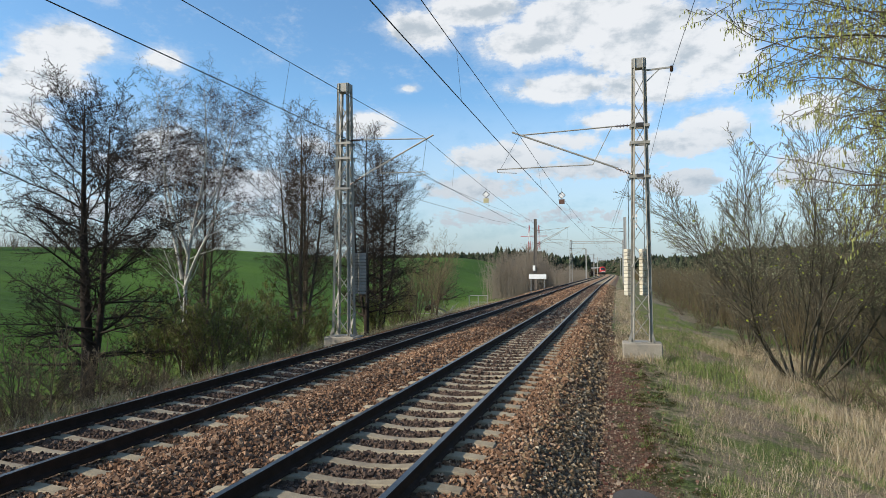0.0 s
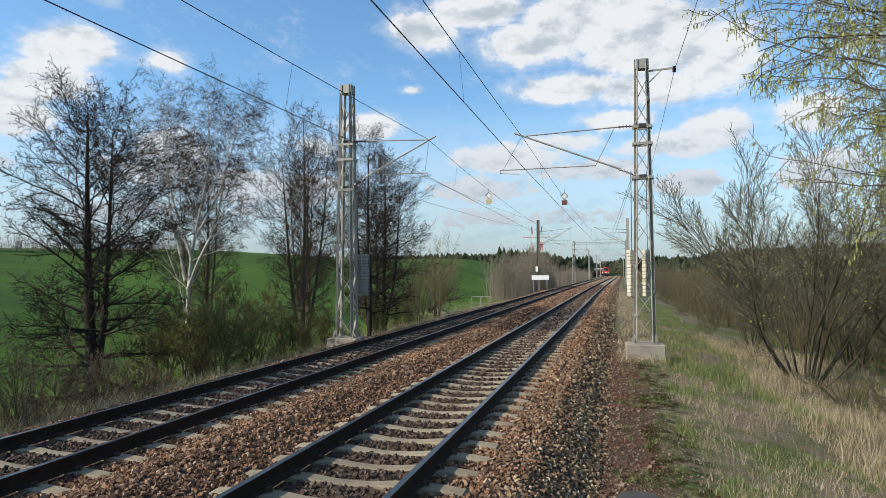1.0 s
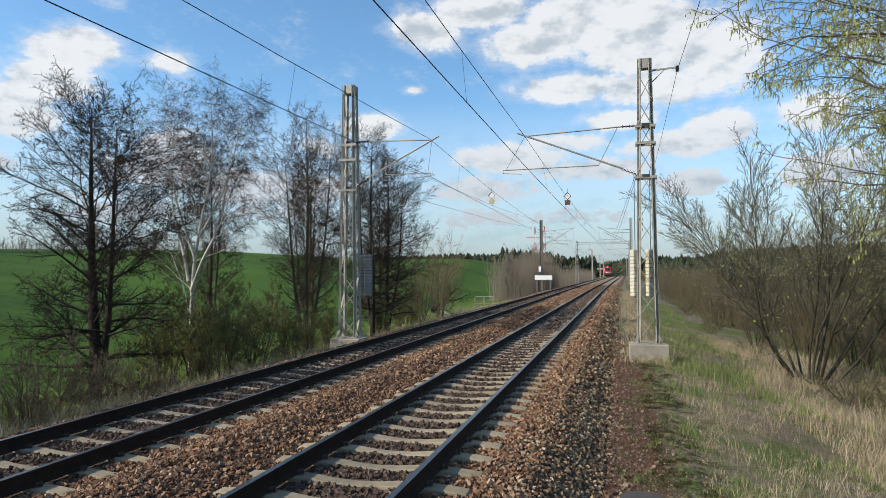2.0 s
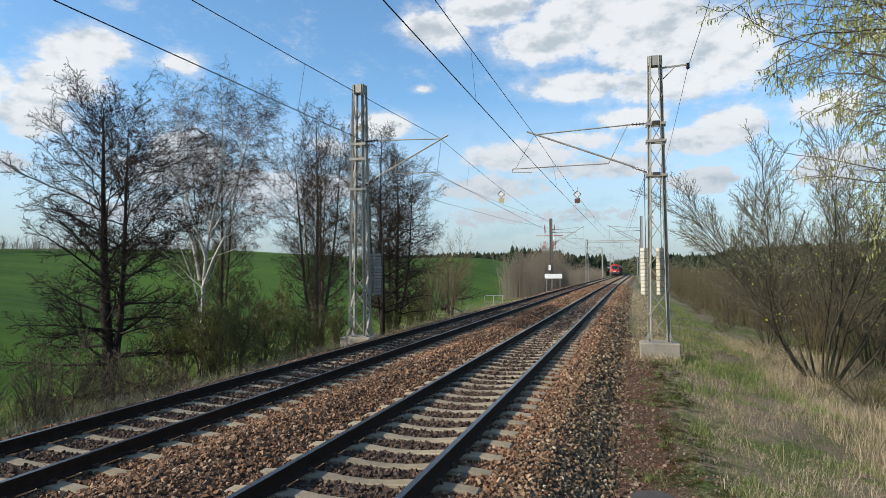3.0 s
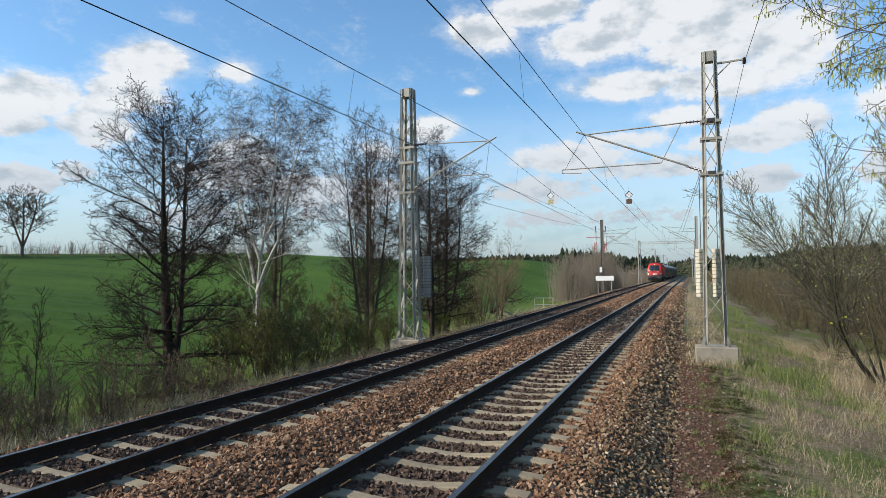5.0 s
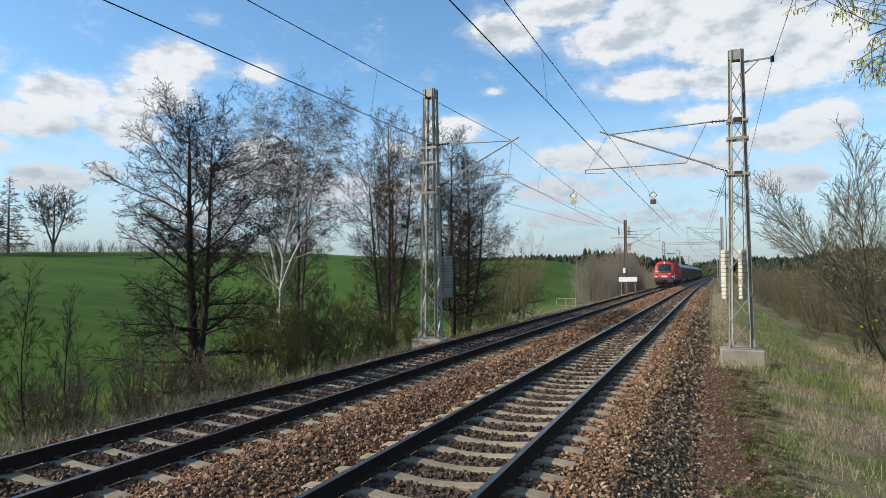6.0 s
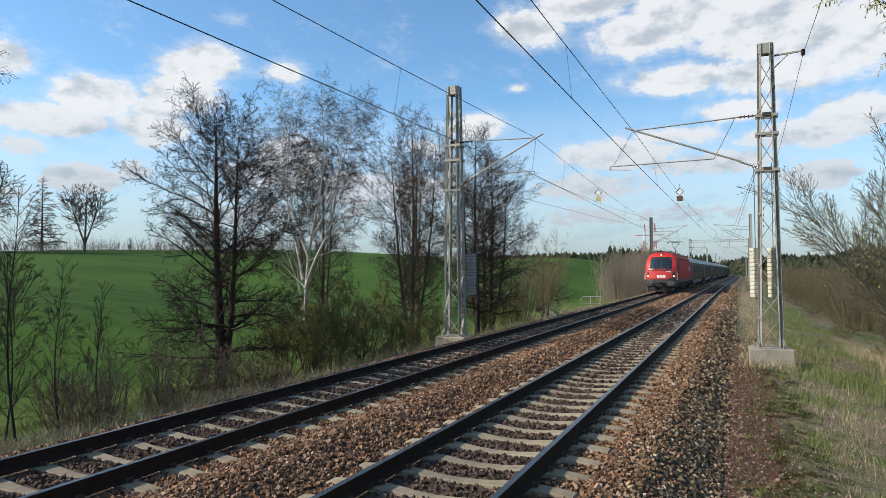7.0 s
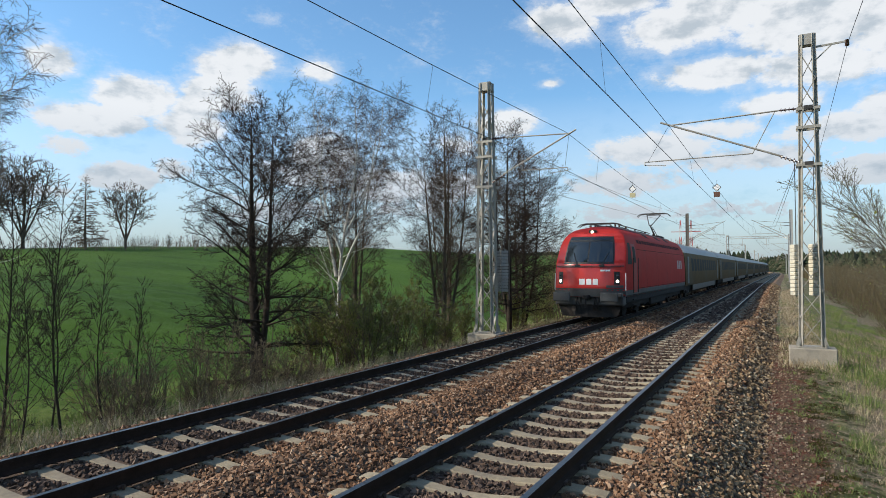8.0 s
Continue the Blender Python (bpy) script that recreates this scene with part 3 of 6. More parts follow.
def foundation(x, y, z0, z1, w, d):
    bm = bmesh.new()
    box(bm, -w / 2, w / 2, -d / 2, d / 2, z0, z1, .025)
    me = bpy.data.meshes.new("mast_foundation")
    bm.to_mesh(me)
    bm.free()
    me.materials.append(FOUNDATION)
    ob = new("mast_foundation", me)
    ob.matrix_basis = pose(x, y, 0)
    tagged(ob, "weathered concrete block under a lattice mast", "foundation", "mast foundations")


def insulator(bm, p, q):
    p, q = Vector(p), Vector(q)
    bar(bm, p, q, .045, sides=8)
    for i in range(6):
        c = p.lerp(q, (i + .5) / 6)
        e = (q - p).normalized() * .012
        bar(bm, c - e, c + e, .12, .09, sides=10)


def cantilever(label, mast_x, y, side, top_z, tip, low_z, reg, post_at):
    """side -1: reaches towards -x from its mast, +1: towards +x."""
    arm = thing("cantilever", label, "cantilever", "cantilevers", Matrix.Translation((mast_x, y, 0)))
    t = Vector((tip[0] - mast_x, 0, tip[1]))
    bm = bmesh.new()
    bar(bm, (side * .75, 0, top_z - .0), (t.x, 0, t.z), .045, sides=8)
    part("top_tube", bm, GALV, arm)
    bm = bmesh.new()
    bar(bm, (side * .7, 0, low_z + (t.z - low_z) * .7 / abs(t.x)), (t.x + side * .25, 0, t.z + .12), .06, sides=8)
    part("diagonal_tube", bm, GALV, arm)
    for z, dz in ((top_z, 0), (low_z, (t.z - low_z) * .7 / abs(t.x))):
        bm = bmesh.new()
        insulator(bm, (side * .12, 0, z), (side * .75, 0, z + dz))
        part("insulator", bm, INSULATOR, arm, "ribbed brown insulator")
        bm = bmesh.new()
        box(bm, -.12, .12, -.1, .1, z - .06, z + .06, .01)
        part("bracket", bm, DARK_STEEL, arm)
    bm = bmesh.new()
    a, b = Vector((reg[0] - mast_x, 0, reg[1])), Vector((reg[2] - mast_x, 0, reg[3]))
    bar(bm, a, b, .035, sides=8)
    bar(bm, b, b + Vector((0, 0, -.12)), .03, sides=6)
    part("registration_tube", bm, GALV, arm)
    bm = bmesh.new()
    bar(bm, (post_at[0] - mast_x, 0, post_at[1]), a, .025, sides=6)
    part("stay", bm, GALV, arm)
    bm = bmesh.new()
    bar(bm, (t.x, 0, t.z), (b.x - side * .1, 0, b.z), .012, sides=5)
    part("drop_stay", bm, WIRE, arm)
    bm = bmesh.new()
    bar(bm, b + Vector((0, .03, -.1)), b + Vector((-side * .65, .03, -.15)), .022, sides=6)
    part("steady_arm", bm, GALV, arm)
    return arm


def weight_stack(x, y, z0, mat, n=13):
    st = thing("tension_weight", "stack of concrete tension weights on a steel rod", "tension weight", "tension weights", pose(x, y, z0, 0, 0, 28))
    bm = bmesh.new()
    box(bm, -.13, .13, -.13, .13, 0, .108, .014)
    block = part("weight_block", bm, mat, st)
    for i in range(1, n):
        o = hang(new("weight_block", block.data), st)
        o.matrix_basis = pose(0, 0, i * .118, 0, 0, (i * 37 % 9 - 4) * .9)
    bm = bmesh.new()
    bar(bm, (0, 0, -.06), (0, 0, n * .118 + 2.6), .022, sides=6)
    part("rod", bm, DARK_STEEL, st)
    bm = bmesh.new()
    box(bm, .15, .19, -.03, .03, -.3, n * .118 + .4, .004)
    part("guide_bar", bm, POLE, st)


MAST_R, MAST_L = 3.62, -6.75
lattice_mast("catenary_mast", "grey lattice steel mast with a side arm on top", MAST_R, 21.4, -.22, 8.9, .60, .40, .36, .26, 11, GALV)
foundation(MAST_R, 21.4, -1.6, -.222, 1.2, .9)
lattice_mast("catenary_mast", "grey lattice steel mast beside the train's track", MAST_L, 21.6, -.30, 8.95, .66, .48, .40, .32, 11, GALV)
foundation(MAST_L, 21.6, -1.7, -.302, 1.15, .95)
for dx in (-.36, .13):
    weight_stack(MAST_R + dx, 21.4 + .55, 1.25, WEIGHT)
weight_stack(MAST_L + .52, 21.6 + .45, 1.2, WEIGHT_GREY)
weight_stack(MAST_L + .16, 21.6 + .62, 1.2, WEIGHT_GREY)
cantilever("hinged tube arm holding the wires over the near track", MAST_R, 21.3, -1, 6.74, (-.25, 6.62), 5.10, (2.15, 5.52, -1.0, 5.50), (2.75, 6.71))
cantilever("hinged tube arm holding the wires over the far track", MAST_L, 21.6, 1, 6.85, (-3.60, 6.76), 5.16, (-5.35, 5.60, -3.66, 5.58), (-5.35, 6.1))


def side_arm():
    arm = thing("feeder_bracket", "short steel side arm carrying a feeder wire", "bracket", "", Matrix.Translation((MAST_R, 21.4, 0)))
    bm = bmesh.new()
    bar(bm, (.18, 0, 8.52), (1.02, 0, 8.56), .05, .05)
    part("arm", bm, GALV, arm)
    bm = bmesh.new()
    bar(bm, (.18, 0, 8.1), (.62, 0, 8.52), .03, .03)
    part("strut", bm, GALV, arm)
    bm = bmesh.new()
    insulator(bm, (1.0, 0, 8.60), (1.0, 0, 8.42))
    part("insulator", bm, INSULATOR, arm)
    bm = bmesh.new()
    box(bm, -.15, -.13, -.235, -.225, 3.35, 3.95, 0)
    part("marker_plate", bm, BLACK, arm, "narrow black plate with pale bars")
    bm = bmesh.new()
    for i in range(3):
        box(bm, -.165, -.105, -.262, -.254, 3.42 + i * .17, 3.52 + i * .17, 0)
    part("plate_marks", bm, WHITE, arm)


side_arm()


def far_mast(x, y, top, kind, side):
    b = float(bend(y))
    z = float(ground_z(x + b, y))
    if kind == "lattice":
        lattice_mast("catenary_mast", "distant grey lattice mast", x + b, y, z, top, .6, .5, .36, .3, 10, POLE_GREY)
    else:
        mast = thing("catenary_mast", "slim upright steel mast with a single arm", "catenary mast", "catenary masts", pose(x + b, y, z))
        bm = bmesh.new()
        bar(bm, (0, 0, -.2), (0, 0, top - z), .30, .30)
        box(bm, -.19, -.15, -.2, .2, 0, top - z - .02, 0)
        part("pole", bm, POLE if y < 100 and x < 0 else POLE_GREY, mast)
        bm = bmesh.new()
        box(bm, -.45, .45, -.45, .45, -.5, .15, .03)
        part("footing", bm, FOUNDATION, mast)
    tz = 6.7
    tip = (x + b + side * 2.9, tz)
    cantilever("distant tube arm over a track", x + b, y, side, 6.75, tip, 5.1, (x + b + side * 1.2, 5.55, x + b + side * 3.3, 5.5), (x + b + side * .9, 6.72))


for yy, kl, kr in ((80.3, "pole", "pole"), (139.0, "lattice", "pole"), (198.0, "pole", "pole"), (257.0, "pole", "pole"), (316.0, "pole", "pole")):
    far_mast(-6.9, yy, 8.5, kl, 1)
    far_mast(3.9, yy, 8.5, kr, -1)

for x0, sd in ((-6.9, 1), (3.9, -1)):
    b0 = x0 + float(bend(82.0))
    cantilever("second tube arm of an overlap span", b0, 82.0, sd, 7.2, (b0 + sd * 3.8, 7.5), 5.5, (b0 + sd * 1.3, 6.0, b0 + sd * 3.9, 6.0), (b0 + sd * 1.0, 7.2))


def portal(y):
    """A light beam between two masts."""
    b = float(bend(y))
    p = thing("cross_beam", "light lattice beam spanning both tracks", "gantry", "", pose(b, y, 0))
    for z in (8.2, 7.8):
        bm = bmesh.new()
        bar(bm, (-6.9, 0, z), (3.9, 0, z), .1, .1)
        part("chord", bm, POLE_GREY, p)
    bm = bmesh.new()
    for i in range(14):
        x0 = -6.9 + i * 10.8 / 14
        bar(bm, (x0, 0, 8.2 if i % 2 else 7.8), (x0 + 10.8 / 14, 0, 7.8 if i % 2 else 8.2), .05, .05)
    part("lacing", bm, POLE_GREY, p)
    for x in (-4.2, 0):
        bm = bmesh.new()
        bar(bm, (x, 0, 7.8), (x, 0, 6.4), .06, .06)
        bar(bm, (x - .5, 0, 6.6), (x + .5, 0, 6.6), .05, .05)
        part("hanger", bm, POLE_GREY, p)


portal(139.0)


def wire(name, label, pts, r):
    p = np.array([pts], dtype=float)
    v, f = tubes([(p, np.full(p.shape[:2], r))], 5)
    tagged(new(name, mesh_of(name, v, f, WIRE, smooth_faces=True)), label, "wire", "overhead wires")


def catenary(offset, contact, carry, contact_z, carry_z, sag_):
    """Carrying wire, contact wire and droppers over one track; sideways offsets at the masts."""
    cp, mp = [], []
    for i in range(len(SPAN) - 1):
        y0, y1 = SPAN[i], SPAN[i + 1]
        for k in range(13):
            if k == 12 and i < len(SPAN) - 2:
                continue
            s = k / 12
            y = y0 + (y1 - y0) * s
            b, sag = offset + float(bend(y)), 4 * s * (1 - s)
            cp.append((b + contact[i] + (contact[i + 1] - contact[i]) * s, y, contact_z - .04 * sag))
            mp.append((b + carry[i] + (carry[i + 1] - carry[i]) * s, y, carry_z - sag_ * sag))
    wire("contact_wire", "copper contact wire above the rails", cp, .0095)
    wire("carrying_wire", "sagging carrying wire of the overhead line", mp, .0085)
    cp, mp = np.array(cp), np.array(mp)
    for y in np.concatenate([np.arange(-30, 20, 8.4), np.arange(26, 140, 8.4)]):
        c = [np.interp(y, cp[:, 1], cp[:, i]) for i in range(3)]
        m = [np.interp(y, mp[:, 1], mp[:, i]) for i in range(3)]
        wire("dropper", "thin dropper between carrying and contact wire", [c, m], .0035)


catenary(0.0, (.15, -.06, .25, -.2, .2, -.2, .2), (.55, -.25, .2, -.2, .2, -.2, .2), 5.40, 6.62, .40)
catenary(LEFT, (-.5, .50, -.3, .3, -.3, .3, -.3), (-.1, .62, -.2, .3, -.3, .3, -.3), 5.50, 6.76, .55)
# wires ending on the masts' tension weights
wire("tension_wire", "anchored wire running down to the tension gear", [(MAST_R - .3, 21.6, 5.25), (2.55, 50, 5.45), (1.6, 80.3, 5.75), (.9, 139.0, 6.6)], .008)
wire("tension_wire", "anchored wire running down to the tension gear", [(MAST_R - .3, 21.6, 5.10), (2.65, 50, 5.15), (1.7, 80.3, 5.3), (.9, 139.0, 5.6)], .008)
wire("tension_wire", "feeder wire from the lattice mast to the next mast", [(MAST_L + .3, 21.6, 6.65), (-6.75, 50, 7.2), (-6.75, 80.3, 8.1)], .009)
wire("tension_wire", "feeder wire from the lattice mast to the next mast", [(MAST_L + .3, 21.6, 5.35), (-6.75, 50, 6.1), (-6.75, 80.3, 7.25)], .009)
FEED = []
for i in range(len(SPAN) - 1):
    for k in range(12):
        s = k / 12
        y = SPAN[i] + (SPAN[i + 1] - SPAN[i]) * s
        FEED.append((4.62 + float(bend(y)), y, 8.46 - .8 * 4 * s * (1 - s)))
wire("feeder_wire", "single feeder wire on the side arms", FEED, .008)
for dx, z in ((-7.4, 7.4), (-7.9, 6.6)):
    wire("feeder_wire", "feeder wire beyond the far track", [(dx + float(bend(y)), y, z - .6 * abs(math.sin((y - 21.4) / 59 * math.pi))) for y in np.arange(80.3, 320, 5.0)], .01)


def diamond_sign(x, y, z, mat, lab):
    s = thing("line_sign", lab, "railway sign", "hanging diamond signs", pose(x, y, z))
    bm = bmesh.new()
    box(bm, -.15, .15, -.006, .006, -.15, .15, 0, pose(0, 0, 0, 0, 45, 0))
    part("diamond_plate", bm, WHITE, s, "white diamond plate with dark rim")
    bm = bmesh.new()
    for a in range(4):
        m = pose(0, -.010, 0, 0, 45 + 90 * a, 0)
        box(bm, -.15, .15, -.004, .004, .125, .15, 0, m)
    part("rim", bm, BLACK, s)
    bm = bmesh.new()
    box(bm, -.15, .15, -.006, .006, -.48, -.22, .002)
    part("lower_plate", bm, mat, s)
    bm = bmesh.new()
    bar(bm, (0, .012, .4), (0, .012, -.5), .014, .014)
    part("hanger", bm, DARK_STEEL, s)


diamond_sign(.02, 35.3, 6.18, BROWN_SIGN, "white diamond plate above a brown plate, hung on wires")
diamond_sign(LEFT - .05, 35.8, 6.42, YELLOW_SIGN, "white diamond plate above a yellowish plate, hung on wires")


def name_board():
    b = thing("board", "blank white board on two posts beside the track", "sign", "", pose(-6.45, 78.6, -.72))
    bm = bmesh.new()
    box(bm, -1.05, 1.05, -.02, .02, 1.75, 2.3, .01)
    part("panel", bm, WHITE, b, "white weathered panel")
    for x in (-.8, .8):
        bm = bmesh.new()
        bar(bm, (x, .05, -.4), (x, .05, 2.5), .08, sides=8)
        part("post", bm, POLE_GREY, b)
    bm = bmesh.new()
    box(bm, -.75, -.45, 1.4, 1.42, 2.75, 3.4, .005)
    part("small_plate", bm, WHITE, b)


name_board()


def pylon():
    p = thing("power_pylon", "distant red and white banded lattice pylon pair with crossarm", "pylon", "", pose(-50.2, 430, 0))
    red = mottled("pylon_red", (.38, .05, .04), (.5, .08, .06), 1.0, 0.7)
    for x in (-3.2, 3.2):
        for band in range(6):
            z0, z1 = band * 5.4, band * 5.4 + 5.4
            bm = bmesh.new()
            for sx in (-1, 1):
                for sy in (-1, 1):
                    r0, r1 = 1.5 * (1 - z0 / 36), 1.5 * (1 - z1 / 36)
                    bar(bm, (x + sx * r0, sy * r0, z0), (x + sx * r1, sy * r1, z1), .16, .16)
                    bar(bm, (x + sx * r0, sy * r0, z0), (x - sx * r1, sy * r1, z1), .09, .09)
            part("tower_band", bm, red if band % 2 else WHITE, p)
    bm = bmesh.new()
    bar(bm, (-9, 0, 25), (9, 0, 25), .4, .4)
    part("crossarm", bm, red, p)


pylon()


def pipe_rail():
    r = thing("culvert_railing", "short pipe railing on a culvert beside the embankment", "railing", "", pose(-7.5, 48.6, float(ground_z(-7.5, 48.6)), 0, 0, 14))
    for x in (-.7, 0, .7):
        bm = bmesh.new()
        bar(bm, (x, 0, -.3), (x, 0, 1.05), .06, sides=8)
        part("post", bm, POLE_GREY, r)
    for z in (.55, 1.05):
        bm = bmesh.new()
        bar(bm, (-.75, 0, z), (.75, 0, z), .05, sides=8)
        part("rail_pipe", bm, POLE_GREY, r)


pipe_rail()


def ground_lid():
    bm = bmesh.new()
    bar(bm, (0, 0, -.12), (0, 0, .03), .56, .52, sides=24)
    me = bpy.data.meshes.new("marker_slab")
    bm.to_mesh(me)
    bm.free()
    me.materials.append(LID)
    ob = new("marker_slab", me)
    ob.matrix_basis = pose(3.04, 8.05, -.665, 3, 0, 0)
    tagged(ob, "round dark grey lid set in the gravel path", "lid")


ground_lid()

# ---- train ----
RED = mottled("red_paint", (.42, .028, .024), (.50, .037, .031), 1.2, 0.6, 0.0, 0.05, 0.0, dirt=(.42, .045, .038))
# glossier copy of the shell's red, base colour raised for the sunlit front
RED_GLOSS_LIT = mottled("sunlit_gloss_red_paint", (.50, .040, .032), (.58, .050, .040), 1.2, 0.24, 0.0, 0.5, 0.0, dirt=(.46, .06, .05))
# white lettering on the shaded side, with that shade mixed into its colour
MARK_SHADED = mottled("shaded_white_mark", (.46, .28, .26), (.54, .34, .32), 2.0, 0.6, 0.0, 0.1, 0.0)
# body red darkened to paint the shade of a set-back door
DOOR_RED = mottled("shaded_red_paint", (.30, .020, .018), (.36, .027, .024), 1.2, 0.5, 0.0, 0.2, 0.0)
SEAM = mottled("seam_dirt", (.05, .012, .010), (.08, .018, .015), 2.0, 0.8, 0.0, 0.1, 0.0)
GREY_PAINT = mottled("grey_skirt_paint", (.05, .05, .05), (.085, .085, .083), 2.0, 0.6, 0.0, 0.4, 0.0, dirt=(.04, .036, .03))
UNDER = mottled("brake_dust_black", (.018, .016, .015), (.04, .034, .03), 3.0, 0.85, 0.1, 0.2, 0.2, 0.01)
COACH = mottled("coach_grey_paint", (.080, .047, .017), (.12, .072, .026), 1.0, 0.6, 0.0, 0.06, 0.0, dirt=(.10, .085, .055))
COACH_LOW = mottled("coach_dark_band", (.085, .08, .075), (.12, .115, .105), 1.5, 0.5, 0.1, 0.4, 0.0)
COACH_ROOF = mottled("coach_roof_paint", (.24, .235, .225), (.31, .305, .295), 1.0, 0.5, 0.1, 0.4, 0.0)
ROOF_GREY = mottled("loco_roof_paint", (.20, .07, .06), (.26, .09, .08), 1.0, 0.6, 0.0, 0.4, 0.0)


def dark_glass(k, b):
    k.put(b.inputs["Base Color"], (.012, .016, .018, 1))


GLASS = material("tinted_glass", dark_glass, 0.05, 0.0, 1.0)

COACH_GLASS = material("dusty_coach_glass", dark_glass, 0.55, 0.0, 0.05)


def lamp_glow(k, b):
    k.put(b.inputs["Base Color"], (1, .9, .7, 1))
    k.put(b.inputs["Emission Color"], (1.0, .86, .58, 1))
    b.inputs["Emission Strength"].default_value = 4.0


LAMP = material("headlight_glow", lamp_glow, 0.3)

Z_LEVELS = [.98, 1.05, 1.3, 1.7, 2.1, 2.4, 2.75, 3.05, 3.3, 3.5, 3.66, 3.8, 3.9, 3.97]
WIDTHS = [1.44, 1.48, 1.49, 1.49, 1.48, 1.47, 1.44, 1.40, 1.34, 1.26, 1.15, .98, .75, .42]


def half_width(z):
    return float(np.interp(z, Z_LEVELS, WIDTHS))


def nose(s, z):
    """How far back the front face lies at the share s of the half width and height z."""
    rake = float(np.interp(z, [.9, 1.3, 2.2, 2.4, 3.3, 3.6, 3.85, 3.97], [.10, .02, .10, .16, .62, .86, 1.25, 1.75]))
    return rake + .42 * abs(s) ** 2.6


def patch(bm, s0, s1, z0, z1, out, ns=8, nz=5):
    """A piece of the front face, lifted by out."""
    rows = []
    for j in range(nz + 1):
        z = z0 + (z1 - z0) * j / nz
        rows.append([bm.verts.new((s * half_width(z), nose(s, z) - out, z)) for s in (s0 + (s1 - s0) * i / ns for i in range(ns + 1))])
    for j in range(nz):
        for i in range(ns):
            bm.faces.new((rows[j][i], rows[j][i + 1], rows[j + 1][i + 1], rows[j + 1][i]))
    return bm


def side_patch(bm, s, y_start, y1, z0, z1, out):
    """A piece of the side wall, lifted by out; its front edge may lean."""
    n, rows = 8, []
    for j in range(n + 1):
        z = z0 + (z1 - z0) * j / n
        y0 = y_start[0] + (y_start[1] - y_start[0]) * j / n
        x = s * (half_width(z) + out)
        rows.append((bm.verts.new((x, y0, z)), bm.verts.new((x, y1, z))))
    for a, b in zip(rows, rows[1:]):
        bm.faces.new((a[0], a[1], b[1], b[0]) if s > 0 else (a[0], b[0], b[1], a[1]))


def wheelset(parent, y, r=.575):
    for x in (-.75, .75):
        bm = bmesh.new()
        bar(bm, (x - .065, y, r), (x + .065, y, r), 2 * r, sides=28)
        bar(bm, (x - .09, y, r), (x + .09, y, r), .5, sides=16)
        part("wheel", bm, UNDER, parent)


def bogie(parent, y, base, r):
    bm = bmesh.new()
    for x in (-1.05, 1.05):
        box(bm, x - .09, x + .09, y - base / 2 - .75, y + base / 2 + .75, .52, .80, .03)
        for d in (-base / 2, base / 2):
            box(bm, x - .14, x + .14, y + d - .2, y + d + .2, .38, .78, .04)
            for e in (-.42, .42):
                bar(bm, (x, y + d + e, .42), (x, y + d + e, .95), .2, sides=10)
        box(bm, x - .12, x + .12, y - .5, y + .5, .35, .7, .04)
    box(bm, -1, 1, y - .3, y + .3, .4, .8, .03)
    part("bogie_frame", bm, UNDER, parent, "grimy black bogie frame")
    for d in (-base / 2, base / 2):
        wheelset(parent, y + d, r)


